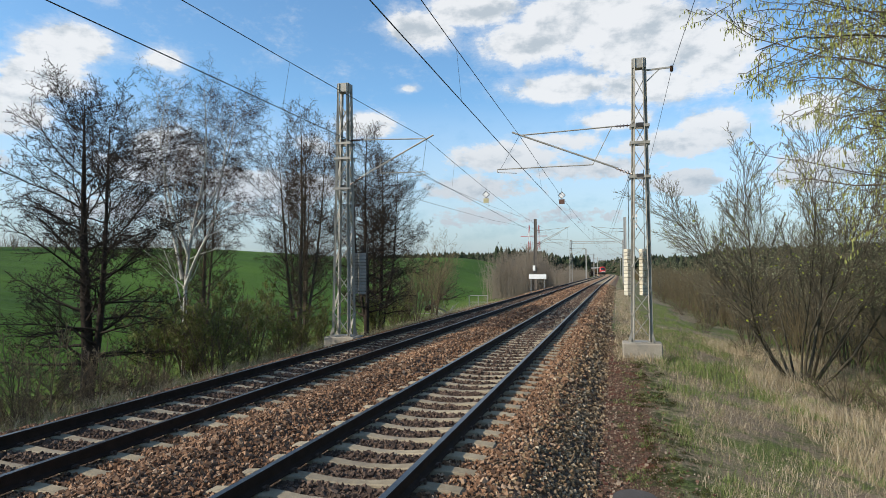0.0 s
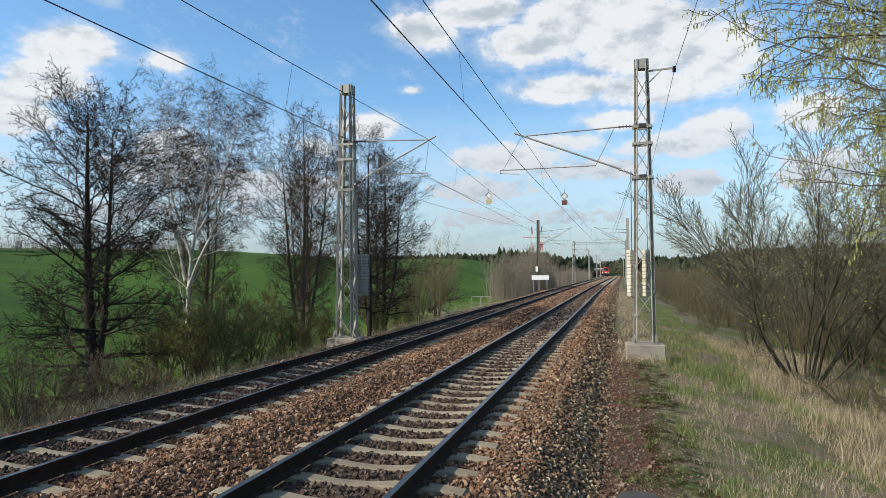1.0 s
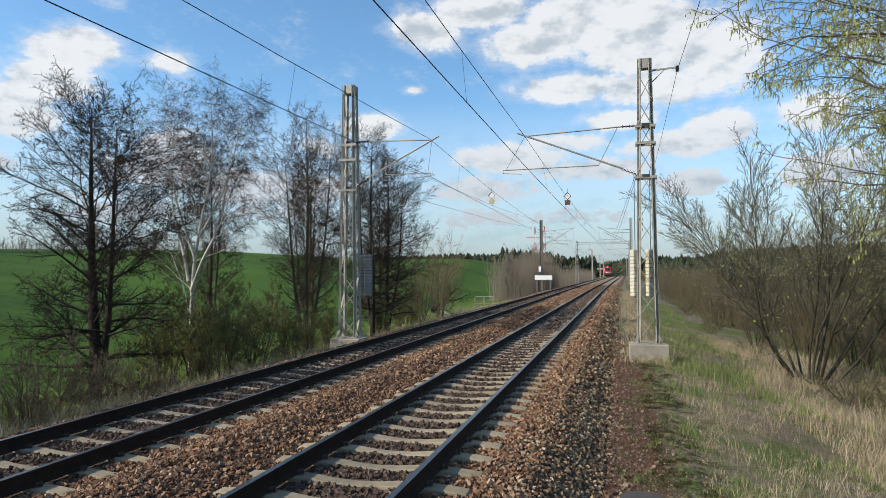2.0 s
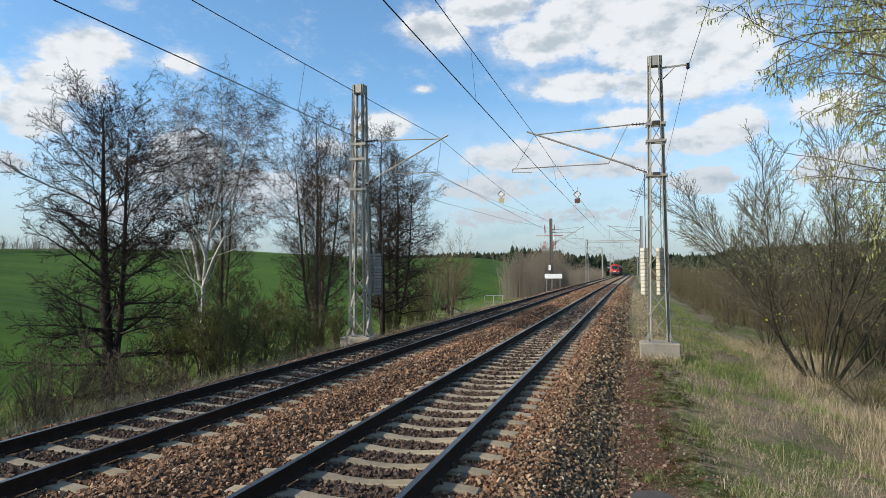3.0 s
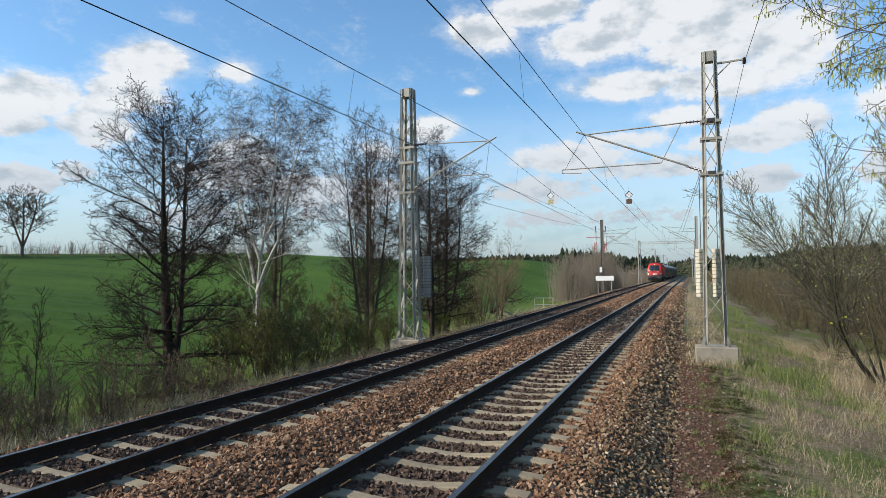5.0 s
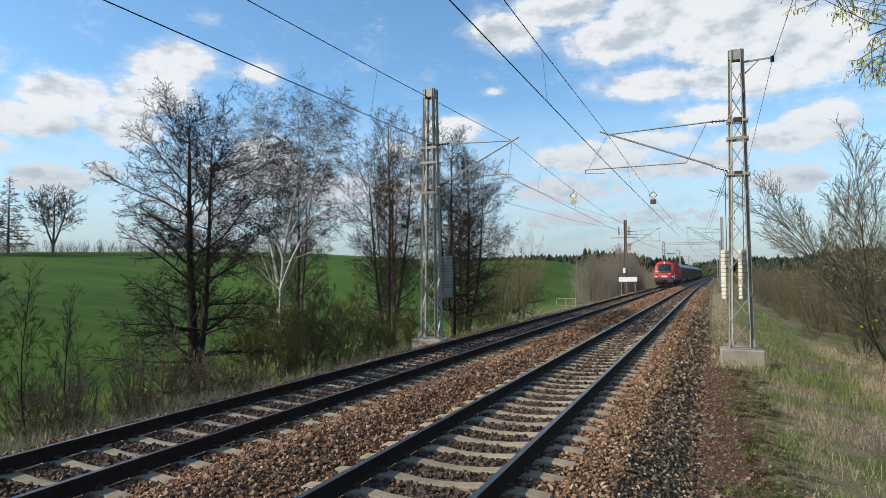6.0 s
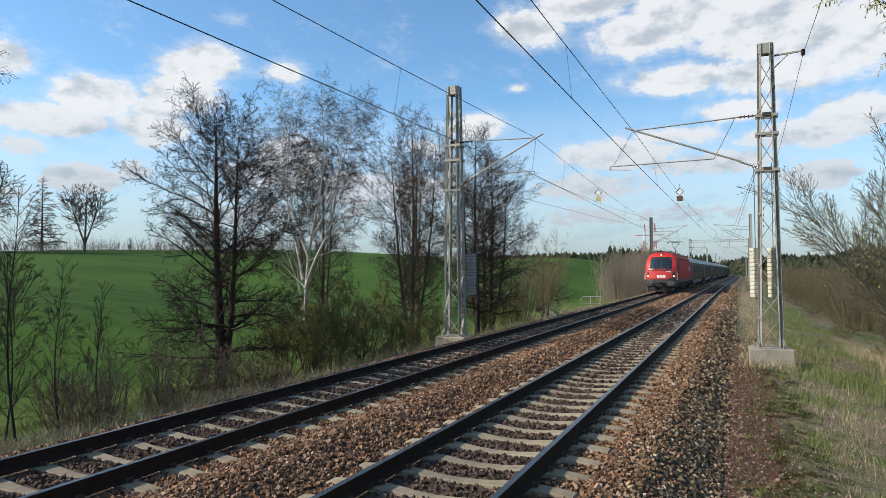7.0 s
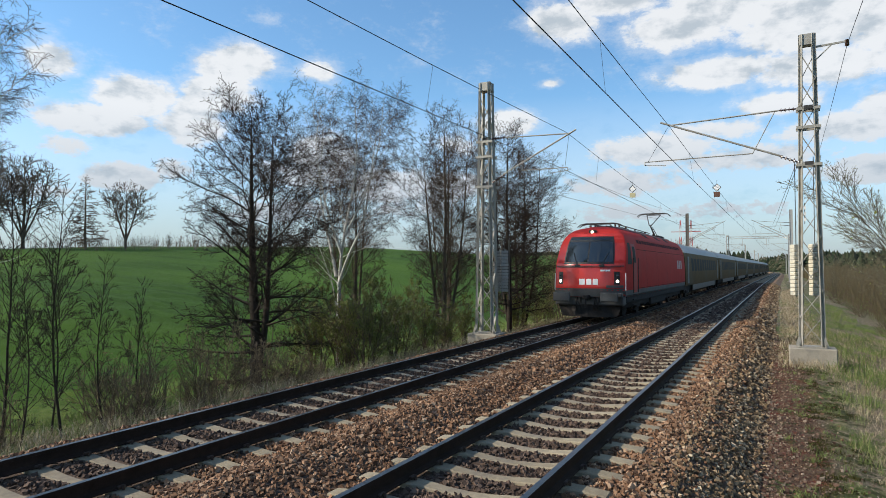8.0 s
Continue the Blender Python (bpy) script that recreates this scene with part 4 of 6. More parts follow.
def make_loco():
    loco = thing("locomotive", "red electric locomotive with black windscreen and lit headlights", "locomotive")
    length, ns = 19.0, 14
    bm = bmesh.new()
    front, back = [], []
    for z in Z_LEVELS:
        w = half_width(z)
        front.append([bm.verts.new((s * w, nose(s, z), z)) for s in (-1 + 2 * i / ns for i in range(ns + 1))])
        back.append([bm.verts.new((s * w, length - .3 * abs(s) ** 3 - max(0, z - 3.0) * .5, z)) for s in (-1 + 2 * i / ns for i in range(ns + 1))])
    n = len(Z_LEVELS)
    for j in range(n - 1):
        for i in range(ns):
            bm.faces.new((front[j][i], front[j][i + 1], front[j + 1][i + 1], front[j + 1][i]))
            bm.faces.new((back[j][i], back[j + 1][i], back[j + 1][i + 1], back[j][i + 1]))
        bm.faces.new((front[j][ns], back[j][ns], back[j + 1][ns], front[j + 1][ns]))
        bm.faces.new((front[j][0], front[j + 1][0], back[j + 1][0], back[j][0]))
    for i in range(ns):
        bm.faces.new((front[-1][i], front[-1][i + 1], back[-1][i + 1], back[-1][i]))
    body = part("body", bm, RED, loco, "smooth rounded red shell", True)
    body.data.set_sharp_from_angle(angle=radians(38))
    # added skin over the shell; carries the brighter sunlit red
    part("cab_front", patch(bmesh.new(), -.97, .97, 1.05, 3.62, .004, 14, 12), RED_GLOSS_LIT, loco, "glossy cab front in red brightened for its sunlit face", True)
    # windscreen
    part("windscreen_surround", patch(bmesh.new(), -.72, .72, 2.34, 3.50, .009, 14, 6), BLACK, loco, "black windscreen surround", True)
    for s0, s1 in ((-.68, -.02), (.02, .68)):
        part("windscreen_pane", patch(bmesh.new(), s0, s1, 2.42, 3.44, .016, 8, 5), GLASS, loco, "dark reflecting glass pane", True)
    for s, lean in ((-.30, -.16), (.42, .16)):
        bm = bmesh.new()
        bar(bm, (s * 1.4, nose(s, 2.28) - .04, 2.28), ((s + lean) * 1.4, nose(s + lean, 2.85) - .05, 2.80), .035, .03)
        box(bm, s * 1.4 - .1, s * 1.4 + .1, nose(s, 2.26) - .06, nose(s, 2.26), 2.22, 2.32, .01)
        part("wiper", bm, BLACK, loco)
    for z in (2.20, 2.24):
        part("hand_rail", patch(bmesh.new(), -.97, .97, z, z + .03, .035, 14, 1), BLACK, loco)
    # lamps
    for s in (-.79, .79):
        lamp = part("headlamp_unit", patch(bmesh.new(), s - .07, s + .07, 1.48, 2.02, .012, 2, 3), BLACK, loco, "dark upright lamp housing")
        for z, m, r in ((1.62, LAMP, .07), (1.86, GLASS, .06)):
            bm = bmesh.new()
            bmesh.ops.create_uvsphere(bm, u_segments=14, v_segments=8, radius=r)
            bmesh.ops.transform(bm, matrix=Matrix.Translation((s * half_width(z), nose(s, z) - .0, z)) @ Matrix.Diagonal((1, .5, 1, 1)), verts=bm.verts)
            part("lens", bm, m, lamp, "glowing headlight" if m is LAMP else "", True)
    bm = bmesh.new()
    box(bm, -.17, .17, nose(0, 3.70) - .06, nose(0, 3.70) + .3, 3.61, 3.79, .03)
    top = part("top_lamp_housing", bm, BLACK, loco)
    bm = bmesh.new()
    bmesh.ops.create_uvsphere(bm, u_segments=14, v_segments=8, radius=.065)
    bmesh.ops.transform(bm, matrix=Matrix.Translation((0, nose(0, 3.70) - .06, 3.70)) @ Matrix.Diagonal((1, .5, 1, 1)), verts=bm.verts)
    part("lens", bm, LAMP, top, "glowing headlight", True)
    # white marks on the front, as plain shapes
    mark = part("front_mark", patch(bmesh.new(), -.225, -.165, 1.48, 1.72, .012, 1, 2), WHITE, loco, "plain white mark")
    for a, b, c, d in ((-.165, -.065, 1.48, 1.72), (-.02, .12, 1.48, 1.72), (.16, .30, 1.48, 1.72)):
        part("mark_bar", patch(bmesh.new(), a, b, c, d, .012, 1, 1), WHITE, mark)
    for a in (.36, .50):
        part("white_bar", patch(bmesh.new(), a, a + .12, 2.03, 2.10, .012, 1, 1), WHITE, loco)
    # dark grey lower edge of the shell
    part("lower_fascia", patch(bmesh.new(), -1.0, 1.0, .985, 1.33, .008, 14, 3), GREY_PAINT, loco, "dark grey lower front", True)
    for a, b in ((.52, .95),):
        part("maker_plate", patch(bmesh.new(), a, b, 1.36, 1.46, .014, 3, 1), GREY_PAINT, loco)
    for s in (-1, 1):
        bm = bmesh.new()
        side_patch(bm, s, (.44, .44), length - .35, .985, 1.24, .006)
        part("lower_band", bm, GREY_PAINT, loco, "grimy dark band below the red side")
        # door lies proud of the wall; its recess is only the darker colour
        bm = bmesh.new()
        side_patch(bm, s, (1.95, 1.95), 2.78, 1.12, 3.22, .010)
        door = part("cab_door", bm, DOOR_RED, loco, "flat cab door in darker red that paints in recess shade")
        bm = bmesh.new()
        side_patch(bm, s, (2.08, 2.08), 2.62, 2.4, 3.1, .016)
        part("door_window", bm, COACH_GLASS, door)
        for i in range(4):
            bm = bmesh.new()
            box(bm, s * 1.42 - .08, s * 1.42 + .08, 2.05, 2.7, .35 + i * .22, .38 + i * .22, .006)
            part("step", bm, UNDER, loco)
        for y0 in (5.2, 8.2, 11.2):
            bm = bmesh.new()
            side_patch(bm, s, (y0, y0), y0 + .02, 1.24, 3.2, .005)
            part("panel_seam", bm, SEAM, loco)
        for z in (1.26, 2.98):
            bm = bmesh.new()
            side_patch(bm, s, (3.1, 3.1), length - .6, z, z + .025, .006)
            part("panel_seam", bm, SEAM, loco)
        bm = bmesh.new()
        for i in range(22):
            side_patch(bm, s, (3.5 + i * .62, 3.5 + i * .62), 4.02 + i * .62, 3.28, 3.44, .006)
        part("air_intake", bm, SEAM, loco, "row of dark air intakes under the roof")
    # lower front
    bm = bmesh.new()
    box(bm, -1.42, 1.42, .22, .9, .62, 1.0, .05)
    part("buffer_beam", bm, GREY_PAINT, loco, "dark grey buffer beam")
    for s in (-1, 1):
        bm = bmesh.new()
        box(bm, s * .98 - .36, s * .98 + .36, -.33, -.26, .80, 1.18, .03)
        bar(bm, (s * .98, -.28, .99), (s * .98, .3, .99), .24, sides=14)
        part("buffer", bm, GREY_PAINT, loco, "rectangular grey buffer")
        bm = bmesh.new()
        box(bm, s * 1.2 - .22, s * 1.2 + .22, .0, .32, .98, 1.16, .03)
        part("step_plate", bm, GREY_PAINT, loco)
    bm = bmesh.new()
    box(bm, -.12, .12, -.25, .3, .88, 1.06, .03)
    bar(bm, (0, -.2, .9), (0, -.25, .55), .08, sides=8)
    part("coupling_hook", bm, UNDER, loco)
    for x in (-.45, -.3, .3, .45):
        bm = bmesh.new()
        bar(bm, (x, .15, .95), (x, -.02, .62), .05, sides=8)
        bar(bm, (x, -.02, .62), (x * .9, .06, .42), .05, sides=8)
        part("air_hose", bm, UNDER, loco)
    bm = bmesh.new()
    v = [bm.verts.new(p) for p in ((-1.35, .45, .66), (1.35, .45, .66), (1.15, .35, .16), (0, .05, .14), (-1.15, .35, .16), (0, .2, .66))]
    bm.faces.new((v[0], v[4], v[3], v[5]))
    bm.faces.new((v[5], v[3], v[2], v[1]))
    part("snow_plough", bm, UNDER, loco)
    # sides
    for s in (-1, 1):
        bm = bmesh.new()
        box(bm, s * 1.40 - .03, s * 1.40 + .03, .9, length - .4, .72, 1.0, .01)
        part("skirt", bm, UNDER, loco, "dark skirt below the red body")
        bm = bmesh.new()
        x = s * 1.50
        side_patch(bm, s, (.92, 1.32), 1.78, 2.32, 3.24, .008)
        part("side_window", bm, COACH_GLASS, loco, "black cab side window")
        for y in (1.95, 2.75):
            bm = bmesh.new()
            side_patch(bm, s, (y, y), y + .035, 1.05, 3.3, .006)
            part("door_gap", bm, BLACK, loco)
        for y in (1.85, 2.85):
            bm = bmesh.new()
            bar(bm, (s * 1.53, y, 1.1), (s * 1.53, y, 2.6), .035, sides=8)
            part("grab_rail", bm, DARK_STEEL, loco)
        mk = None
        for y0, y1, z0, z1 in ((15.2, 15.8, 2.1, 2.62), (15.98, 16.5, 2.1, 2.62), (16.68, 17.2, 2.1, 2.62)):
            bm = bmesh.new()
            side_patch(bm, s, (y0, y0), y1, z0, z1, .008)
            if mk is None:
                mk = part("side_mark", bm, MARK_SHADED, loco, "plain white mark, its shade painted in as dull pink")
            else:
                part("mark_bar", bm, MARK_SHADED, mk)
    bm = bmesh.new()
    box(bm, -1.2, 1.2, 1.2, length - .6, .45, .98, .04)
    box(bm, -1.3, 1.3, 7.2, 11.8, .3, .98, .08)
    part("underframe", bm, UNDER, loco)
    for y in (4.7, 14.6):
        bogie(loco, y, 3.0, .575)
    # roof
    bm = bmesh.new()
    box(bm, -.72, .72, 2.6, length - 1.6, 3.88, 4.0, .05)
    part("roof_panel", bm, ROOF_GREY, loco, "dull reddish roof")
    for y0, y1, w, z in ((4.6, 6.0, .5, 4.10), (8.0, 9.6, .6, 4.07), (11.4, 12.4, .4, 4.10)):
        bm = bmesh.new()
        box(bm, -w, w, y0, y1, 4.0, z, .04)
        part("roof_box", bm, UNDER, loco)
    for y in (2.8, 3.6, 5.0, 7.2, 9.9, 12.4):
        for x in (-.55, .55):
            bm = bmesh.new()
            insulator(bm, (x, y, 3.92), (x, y, 4.15))
            part("roof_insulator", bm, INSULATOR, loco)
    bm = bmesh.new()
    for x in (-.55, .55):
        bar(bm, (x, 3.4, 4.16), (x * .6, 12.5, 4.18), .05, sides=6)
    part("roof_conductor", bm, DARK_STEEL, loco)
    bm = bmesh.new()
    for y in (2.15, 2.5):
        bar(bm, (-.62, y, 4.14), (.62, y, 4.14), .06, .05)
        for s in (-1, 1):
            bar(bm, (s * .62, y, 4.14), (s * .84, y, 4.10), .05, sides=6)
            bar(bm, (s * .84, y, 4.10), (s * .98, y, 4.0), .045, sides=6)
    for s in (-1, 1):
        bar(bm, (s * .40, 2.3, 4.12), (s * .10, 4.2, 4.10), .055, sides=6)
        bar(bm, (s * .12, 4.2, 4.10), (s * .2, 2.6, 4.04), .07, sides=6)
    bar(bm, (-.4, 2.32, 4.12), (.4, 2.32, 4.12), .05, sides=6)
    part("folded_pantograph", bm, DARK_STEEL, loco)
    panto = part("pantograph_base", box(bmesh.new(), -.5, .5, 14.6, 16.6, 4.02, 4.16, .03), UNDER, loco)
    bm = bmesh.new()
    bar(bm, (0, 16.4, 4.15), (0, 14.7, 4.78), .11, .09, sides=8)
    bar(bm, (.22, 16.1, 4.12), (.1, 14.9, 4.66), .04, .04, sides=6)
    part("lower_arm", bm, DARK_STEEL, panto)
    bm = bmesh.new()
    for s in (-1, 1):
        bar(bm, (s * .06, 14.7, 4.78), (s * .42, 16.0, 5.52), .055, sides=8)
    bar(bm, (-.42, 16.0, 5.52), (.42, 16.0, 5.52), .05, sides=8)
    part("upper_arm", bm, DARK_STEEL, panto)
    bm = bmesh.new()
    for y in (15.8, 16.2):
        bar(bm, (-.66, y, 5.60), (.66, y, 5.60), .07, .06)
        for s in (-1, 1):
            bar(bm, (s * .66, y, 5.60), (s * .86, y, 5.56), .05, sides=6)
            bar(bm, (s * .86, y, 5.56), (s * 1.0, y, 5.42), .045, sides=6)
    part("collector_head", bm, DARK_STEEL, panto)
    for y0 in (6.6, 10.0, 13.0):
        bm = bmesh.new()
        for s in (-1, 1):
            q = [bm.verts.new(c) for c in ((s * 1.18, y0, 3.66), (s * 1.18, y0 + 1.1, 3.66), (s * .90, y0 + 1.1, 3.86), (s * .90, y0, 3.86))]
            bm.faces.new(q if s > 0 else q[::-1])
        part("roof_grille", bm, UNDER, loco)
    for s in (-1, 1):
        bm = bmesh.new()
        z0, z1 = 1.25, 1.95
        bar(bm, (s * (half_width(z0) + .005), nose(1, z0) - .02, z0), (s * (half_width(z1) + .005), nose(1, z1) - .02, z1), .03, .03)
        part("corner_rail", bm, WHITE, loco)
    return loco


COACH_LEN = 26.4


def make_coach():
    c = thing("passenger_coach", "dull olive-brown passenger coach with dark windows and pale roof", "railway coach", "coaches of the train")
    levels, widths = [.95, 1.1, 2.0, 2.9, 3.2, 3.45], [1.40, 1.43, 1.43, 1.38, 1.32, 1.2]

    def shell(lv, wd, name, mat, lab, close):
        bm = bmesh.new()
        ring = [(-w, z) for z, w in zip(lv, wd)] + [(w, z) for z, w in reversed(list(zip(lv, wd)))]
        a = [bm.verts.new((x, .15, z)) for x, z in ring]
        b = [bm.verts.new((x, COACH_LEN, z)) for x, z in ring]
        for i in range(len(ring) - 1):
            bm.faces.new((a[i], a[i + 1], b[i + 1], b[i]))
        bm.faces.new((a[-1], a[0], b[0], b[-1]))
        bm.faces.new(a[::-1])
        bm.faces.new(b)
        bmesh.ops.recalc_face_normals(bm, faces=bm.faces)
        o = part(name, bm, mat, c, lab, True)
        o.data.set_sharp_from_angle(angle=radians(30))
    shell([.95, 1.1, 2.0, 2.9, 3.2], [1.40, 1.43, 1.43, 1.38, 1.33], "body", COACH, "smooth dull olive-brown side walls", True)
    shell([3.2, 3.45, 3.7, 3.88, 3.98], [1.34, 1.22, 1.0, .62, .2], "roof", COACH_ROOF, "pale rounded roof", True)
    for s in (-1, 1):
        for i in range(11):
            y0 = 3.6 + i * 1.78
            bm = bmesh.new()
            q = [bm.verts.new(p) for p in ((s * 1.437, y0, 1.95), (s * 1.437, y0 + 1.35, 1.95), (s * 1.388, y0 + 1.35, 2.85), (s * 1.388, y0, 2.85))]
            bm.faces.new(q if s > 0 else q[::-1])
            part("window", bm, COACH_GLASS, c)
        for y0 in (1.2, 24.0):
            bm = bmesh.new()
            box(bm, s * 1.43 - .012, s * 1.43 + .012, y0, y0 + .9, 1.1, 2.95, .004, None)
            part("door", bm, COACH_LOW, c, "dark grey entrance door")
        bm = bmesh.new()
        box(bm, s * 1.36 - .03, s * 1.36 + .03, 4.6, COACH_LEN - 4.6, .55, .95, .01)
        part("skirt", bm, COACH_LOW, c)
    bm = bmesh.new()
    box(bm, -1.2, 1.2, 1.0, COACH_LEN - 1.0, .6, .96, .03)
    box(bm, -.9, .9, -.35, .2, 1.0, 3.3, .05)
    part("underframe", bm, UNDER, c)
    for y in (3.6, COACH_LEN - 3.4):
        bogie(c, y, 2.5, .46)
    return c


LOCO = make_loco()
COACHES = [make_coach()]
for _ in range(8):
    COACHES.append(copy_thing(COACHES[0], Matrix()))
FRONT_Y, SPEED = 26.1, 39.05


def train_pose(y_front, length):
    """Pose of a vehicle whose front end stands at y_front on the far track."""
    a, b = float(bend(y_front + .15 * length)), float(bend(y_front + .85 * length))
    turn = -math.degrees(math.atan2(b - a, .7 * length))
    return pose(LEFT + a - (b - a) * .15 / .7, y_front, LEFT_Z, 0, 0, turn)


def motions():
    times = [0.5 * i for i in range(17)]
    walk(LOCO, [(t, train_pose(FRONT_Y + SPEED * (8.0 - t), 19.0)) for t in times])
    for i, c in enumerate(COACHES):
        walk(c, [(t, train_pose(FRONT_Y + SPEED * (8.0 - t) + 19.3 + i * (COACH_LEN + .5), COACH_LEN)) for t in times])

# ---- trees and bushes ----


def unit(v):
    return v / (np.linalg.norm(v, axis=-1, keepdims=True) + 1e-9)


def sprout(rng, par, prad, count, lo, hi, ang, length, npts, up, wander, ratio, tip, bias=1.0, narrow=0.0):
    """Branches growing out of parent branches: par (p, n, 3), prad (p, n). length: share of the parent's length, or a function of the height share."""
    p, n, _ = par.shape
    plen = np.linalg.norm(np.diff(par, axis=1), axis=2).sum(1)
    idx = rng.choice(p, count, p=plen / plen.sum())
    u = lo + (hi - lo) * rng.uniform(0, 1, count) ** bias
    at = u * (n - 1)
    i0 = np.clip(at.astype(int), 0, n - 2)
    fr = (at - i0)[:, None]
    a, b = par[idx, i0], par[idx, i0 + 1]
    pos = a + (b - a) * fr
    tan = unit(b - a)
    rad0 = (prad[idx, i0] * (1 - fr[:, 0]) + prad[idx, i0 + 1] * fr[:, 0])
    side = unit(np.cross(tan, unit(rng.normal(size=(count, 3)))))
    an = np.radians(rng.uniform(*ang, count) * (1 - narrow * u ** 3))[:, None]
    d = unit(np.cos(an) * tan + np.sin(an) * side)
    ln = (length(u) if callable(length) else length * (1.15 - .7 * u)) * plen[idx] * rng.uniform(.6, 1.2, count)
    pts = np.zeros((count, npts, 3))
    pts[:, 0] = pos
    for k in range(1, npts):
        d = unit(d + np.array([0, 0, up]) + rng.normal(size=(count, 3)) * wander)
        pts[:, k] = pts[:, k - 1] + d * (ln / (npts - 1))[:, None]
    r0 = np.clip(rad0 * ratio, tip, None)
    rad = r0[:, None] + (tip - r0)[:, None] * np.linspace(0, 1, npts)[None] ** .8
    return pts, rad


def stem(rng, base, direction, h, r0, n, wander, up):
    pts, p, d = [np.array(base, float)], np.array(base, float), unit(np.array(direction, float))
    for _ in range(n - 1):
        d = unit(d + np.array([0, 0, up]) + rng.normal(size=3) * wander)
        p = p + d * h / (n - 1)
        pts.append(p)
    s = np.linspace(0, 1, n)
    return np.array(pts), r0 * (1 - s) ** 1.25 + .005


def flakes(rng, pos, size, hang_down=0.0, slim=1.0):
    """Small four-cornered leaves, buds or catkins at pos."""
    n = len(pos)
    a = unit(rng.normal(size=(n, 3)) * (1 - hang_down) + np.array([0, 0, -1.0]) * hang_down * 1.6)
    b = unit(np.cross(a, rng.normal(size=(n, 3))))
    s = size * rng.uniform(.6, 1.3, (n, 1))
    v = np.stack([pos, pos + a * s * .5 + b * s * .32 * slim, pos + a * s, pos + a * s * .5 - b * s * .32 * slim], axis=1).reshape(-1, 3)
    return v, np.arange(n * 4).reshape(n, 4)


def build_tree(name, label, category, group, at, trunk_lines, limb_sets, twig_sets, bark, twig, leaf=None, sides=7):
    t = thing(name, label, category, group, at)
    v, f = tubes(trunk_lines, sides)
    hang(new("trunk", mesh_of("trunk", v, f, bark, smooth_faces=True)), t)
    v, f = tubes(limb_sets, 4)
    hang(new("limb_system", mesh_of("limb_system", v, f, bark, smooth_faces=True)), t)
    v, f = tubes(twig_sets, 3)
    hang(new("crown", mesh_of("crown", v, f, twig)), t)
    if leaf:
        v, f, mat, nm, lab = leaf
        hang(new(nm, mesh_of(nm, v, f, mat)), t, lab)
    return t


def alder(seed, h, r0, width, twigs=3600, bark=BARK, twig=TWIG, name="alder_tree", label="bare dark alder with fine upswept twigs", at=None, forks=2, low=.12, ang=(52, 84), up=.03, droop=.02, fat=1.0, limbs=95, buds=.03, group="bare trees by the line", spread=.10, limb_wander=.11, bias=.8, profile=(.72, .95, 1.12, 1.0, .72, .4), narrow=.5, tw=1.0, wf=1.0, inner=.12):
    rng = np.random.default_rng(seed)
    lines = []
    for i in range(forks):
        a = i * 2.4 + rng.uniform(0, 1)
        sp = spread * (i > 0)
        lines.append(stem(rng, (.14 * i * math.cos(a), .14 * i * math.sin(a), -.3), (sp * math.cos(a), sp * math.sin(a), 1), h * (1 - .08 * i), r0 * (1 - .2 * i), 13, .035, .03))
    tr, rr = np.stack([l[0] for l in lines]), np.stack([l[1] for l in lines])
    rr[:, 0] *= 1.35
    l1 = sprout(rng, tr, rr, int(limbs * width), low, .985, ang, lambda u: .27 * width * np.interp(u, [0, .15, .35, .6, .85, 1], profile), 8, up, limb_wander, .36, .006 * fat, bias, narrow)
    l2 = sprout(rng, *l1, int(twigs * .3), inner, .98, (25, 62), .48, 5, up, .13 * wf, .5, .0038 * fat)
    l3 = sprout(rng, *l2, twigs, .12, 1.0, (22, 60), .58 * tw, 3, droop, .15 * wf, .55, .0032 * fat)
    l4 = sprout(rng, *l3, int(twigs * 1.9), .1, 1.0, (20, 58), .6 * tw, 2, droop, .1, .75, .0027 * fat)
    leaf = None
    if buds:
        tips = np.concatenate([l4[0][::3, -1], l3[0][:, -1]])
        v, f = flakes(rng, tips, buds, .0, 1.3)
        leaf = (v, f, twig, "bud_cover", "dark buds and cones")
    return build_tree(name, label, "tree", group, at, [(tr, rr)], [l1, l2], [l3, l4], bark, twig, leaf)


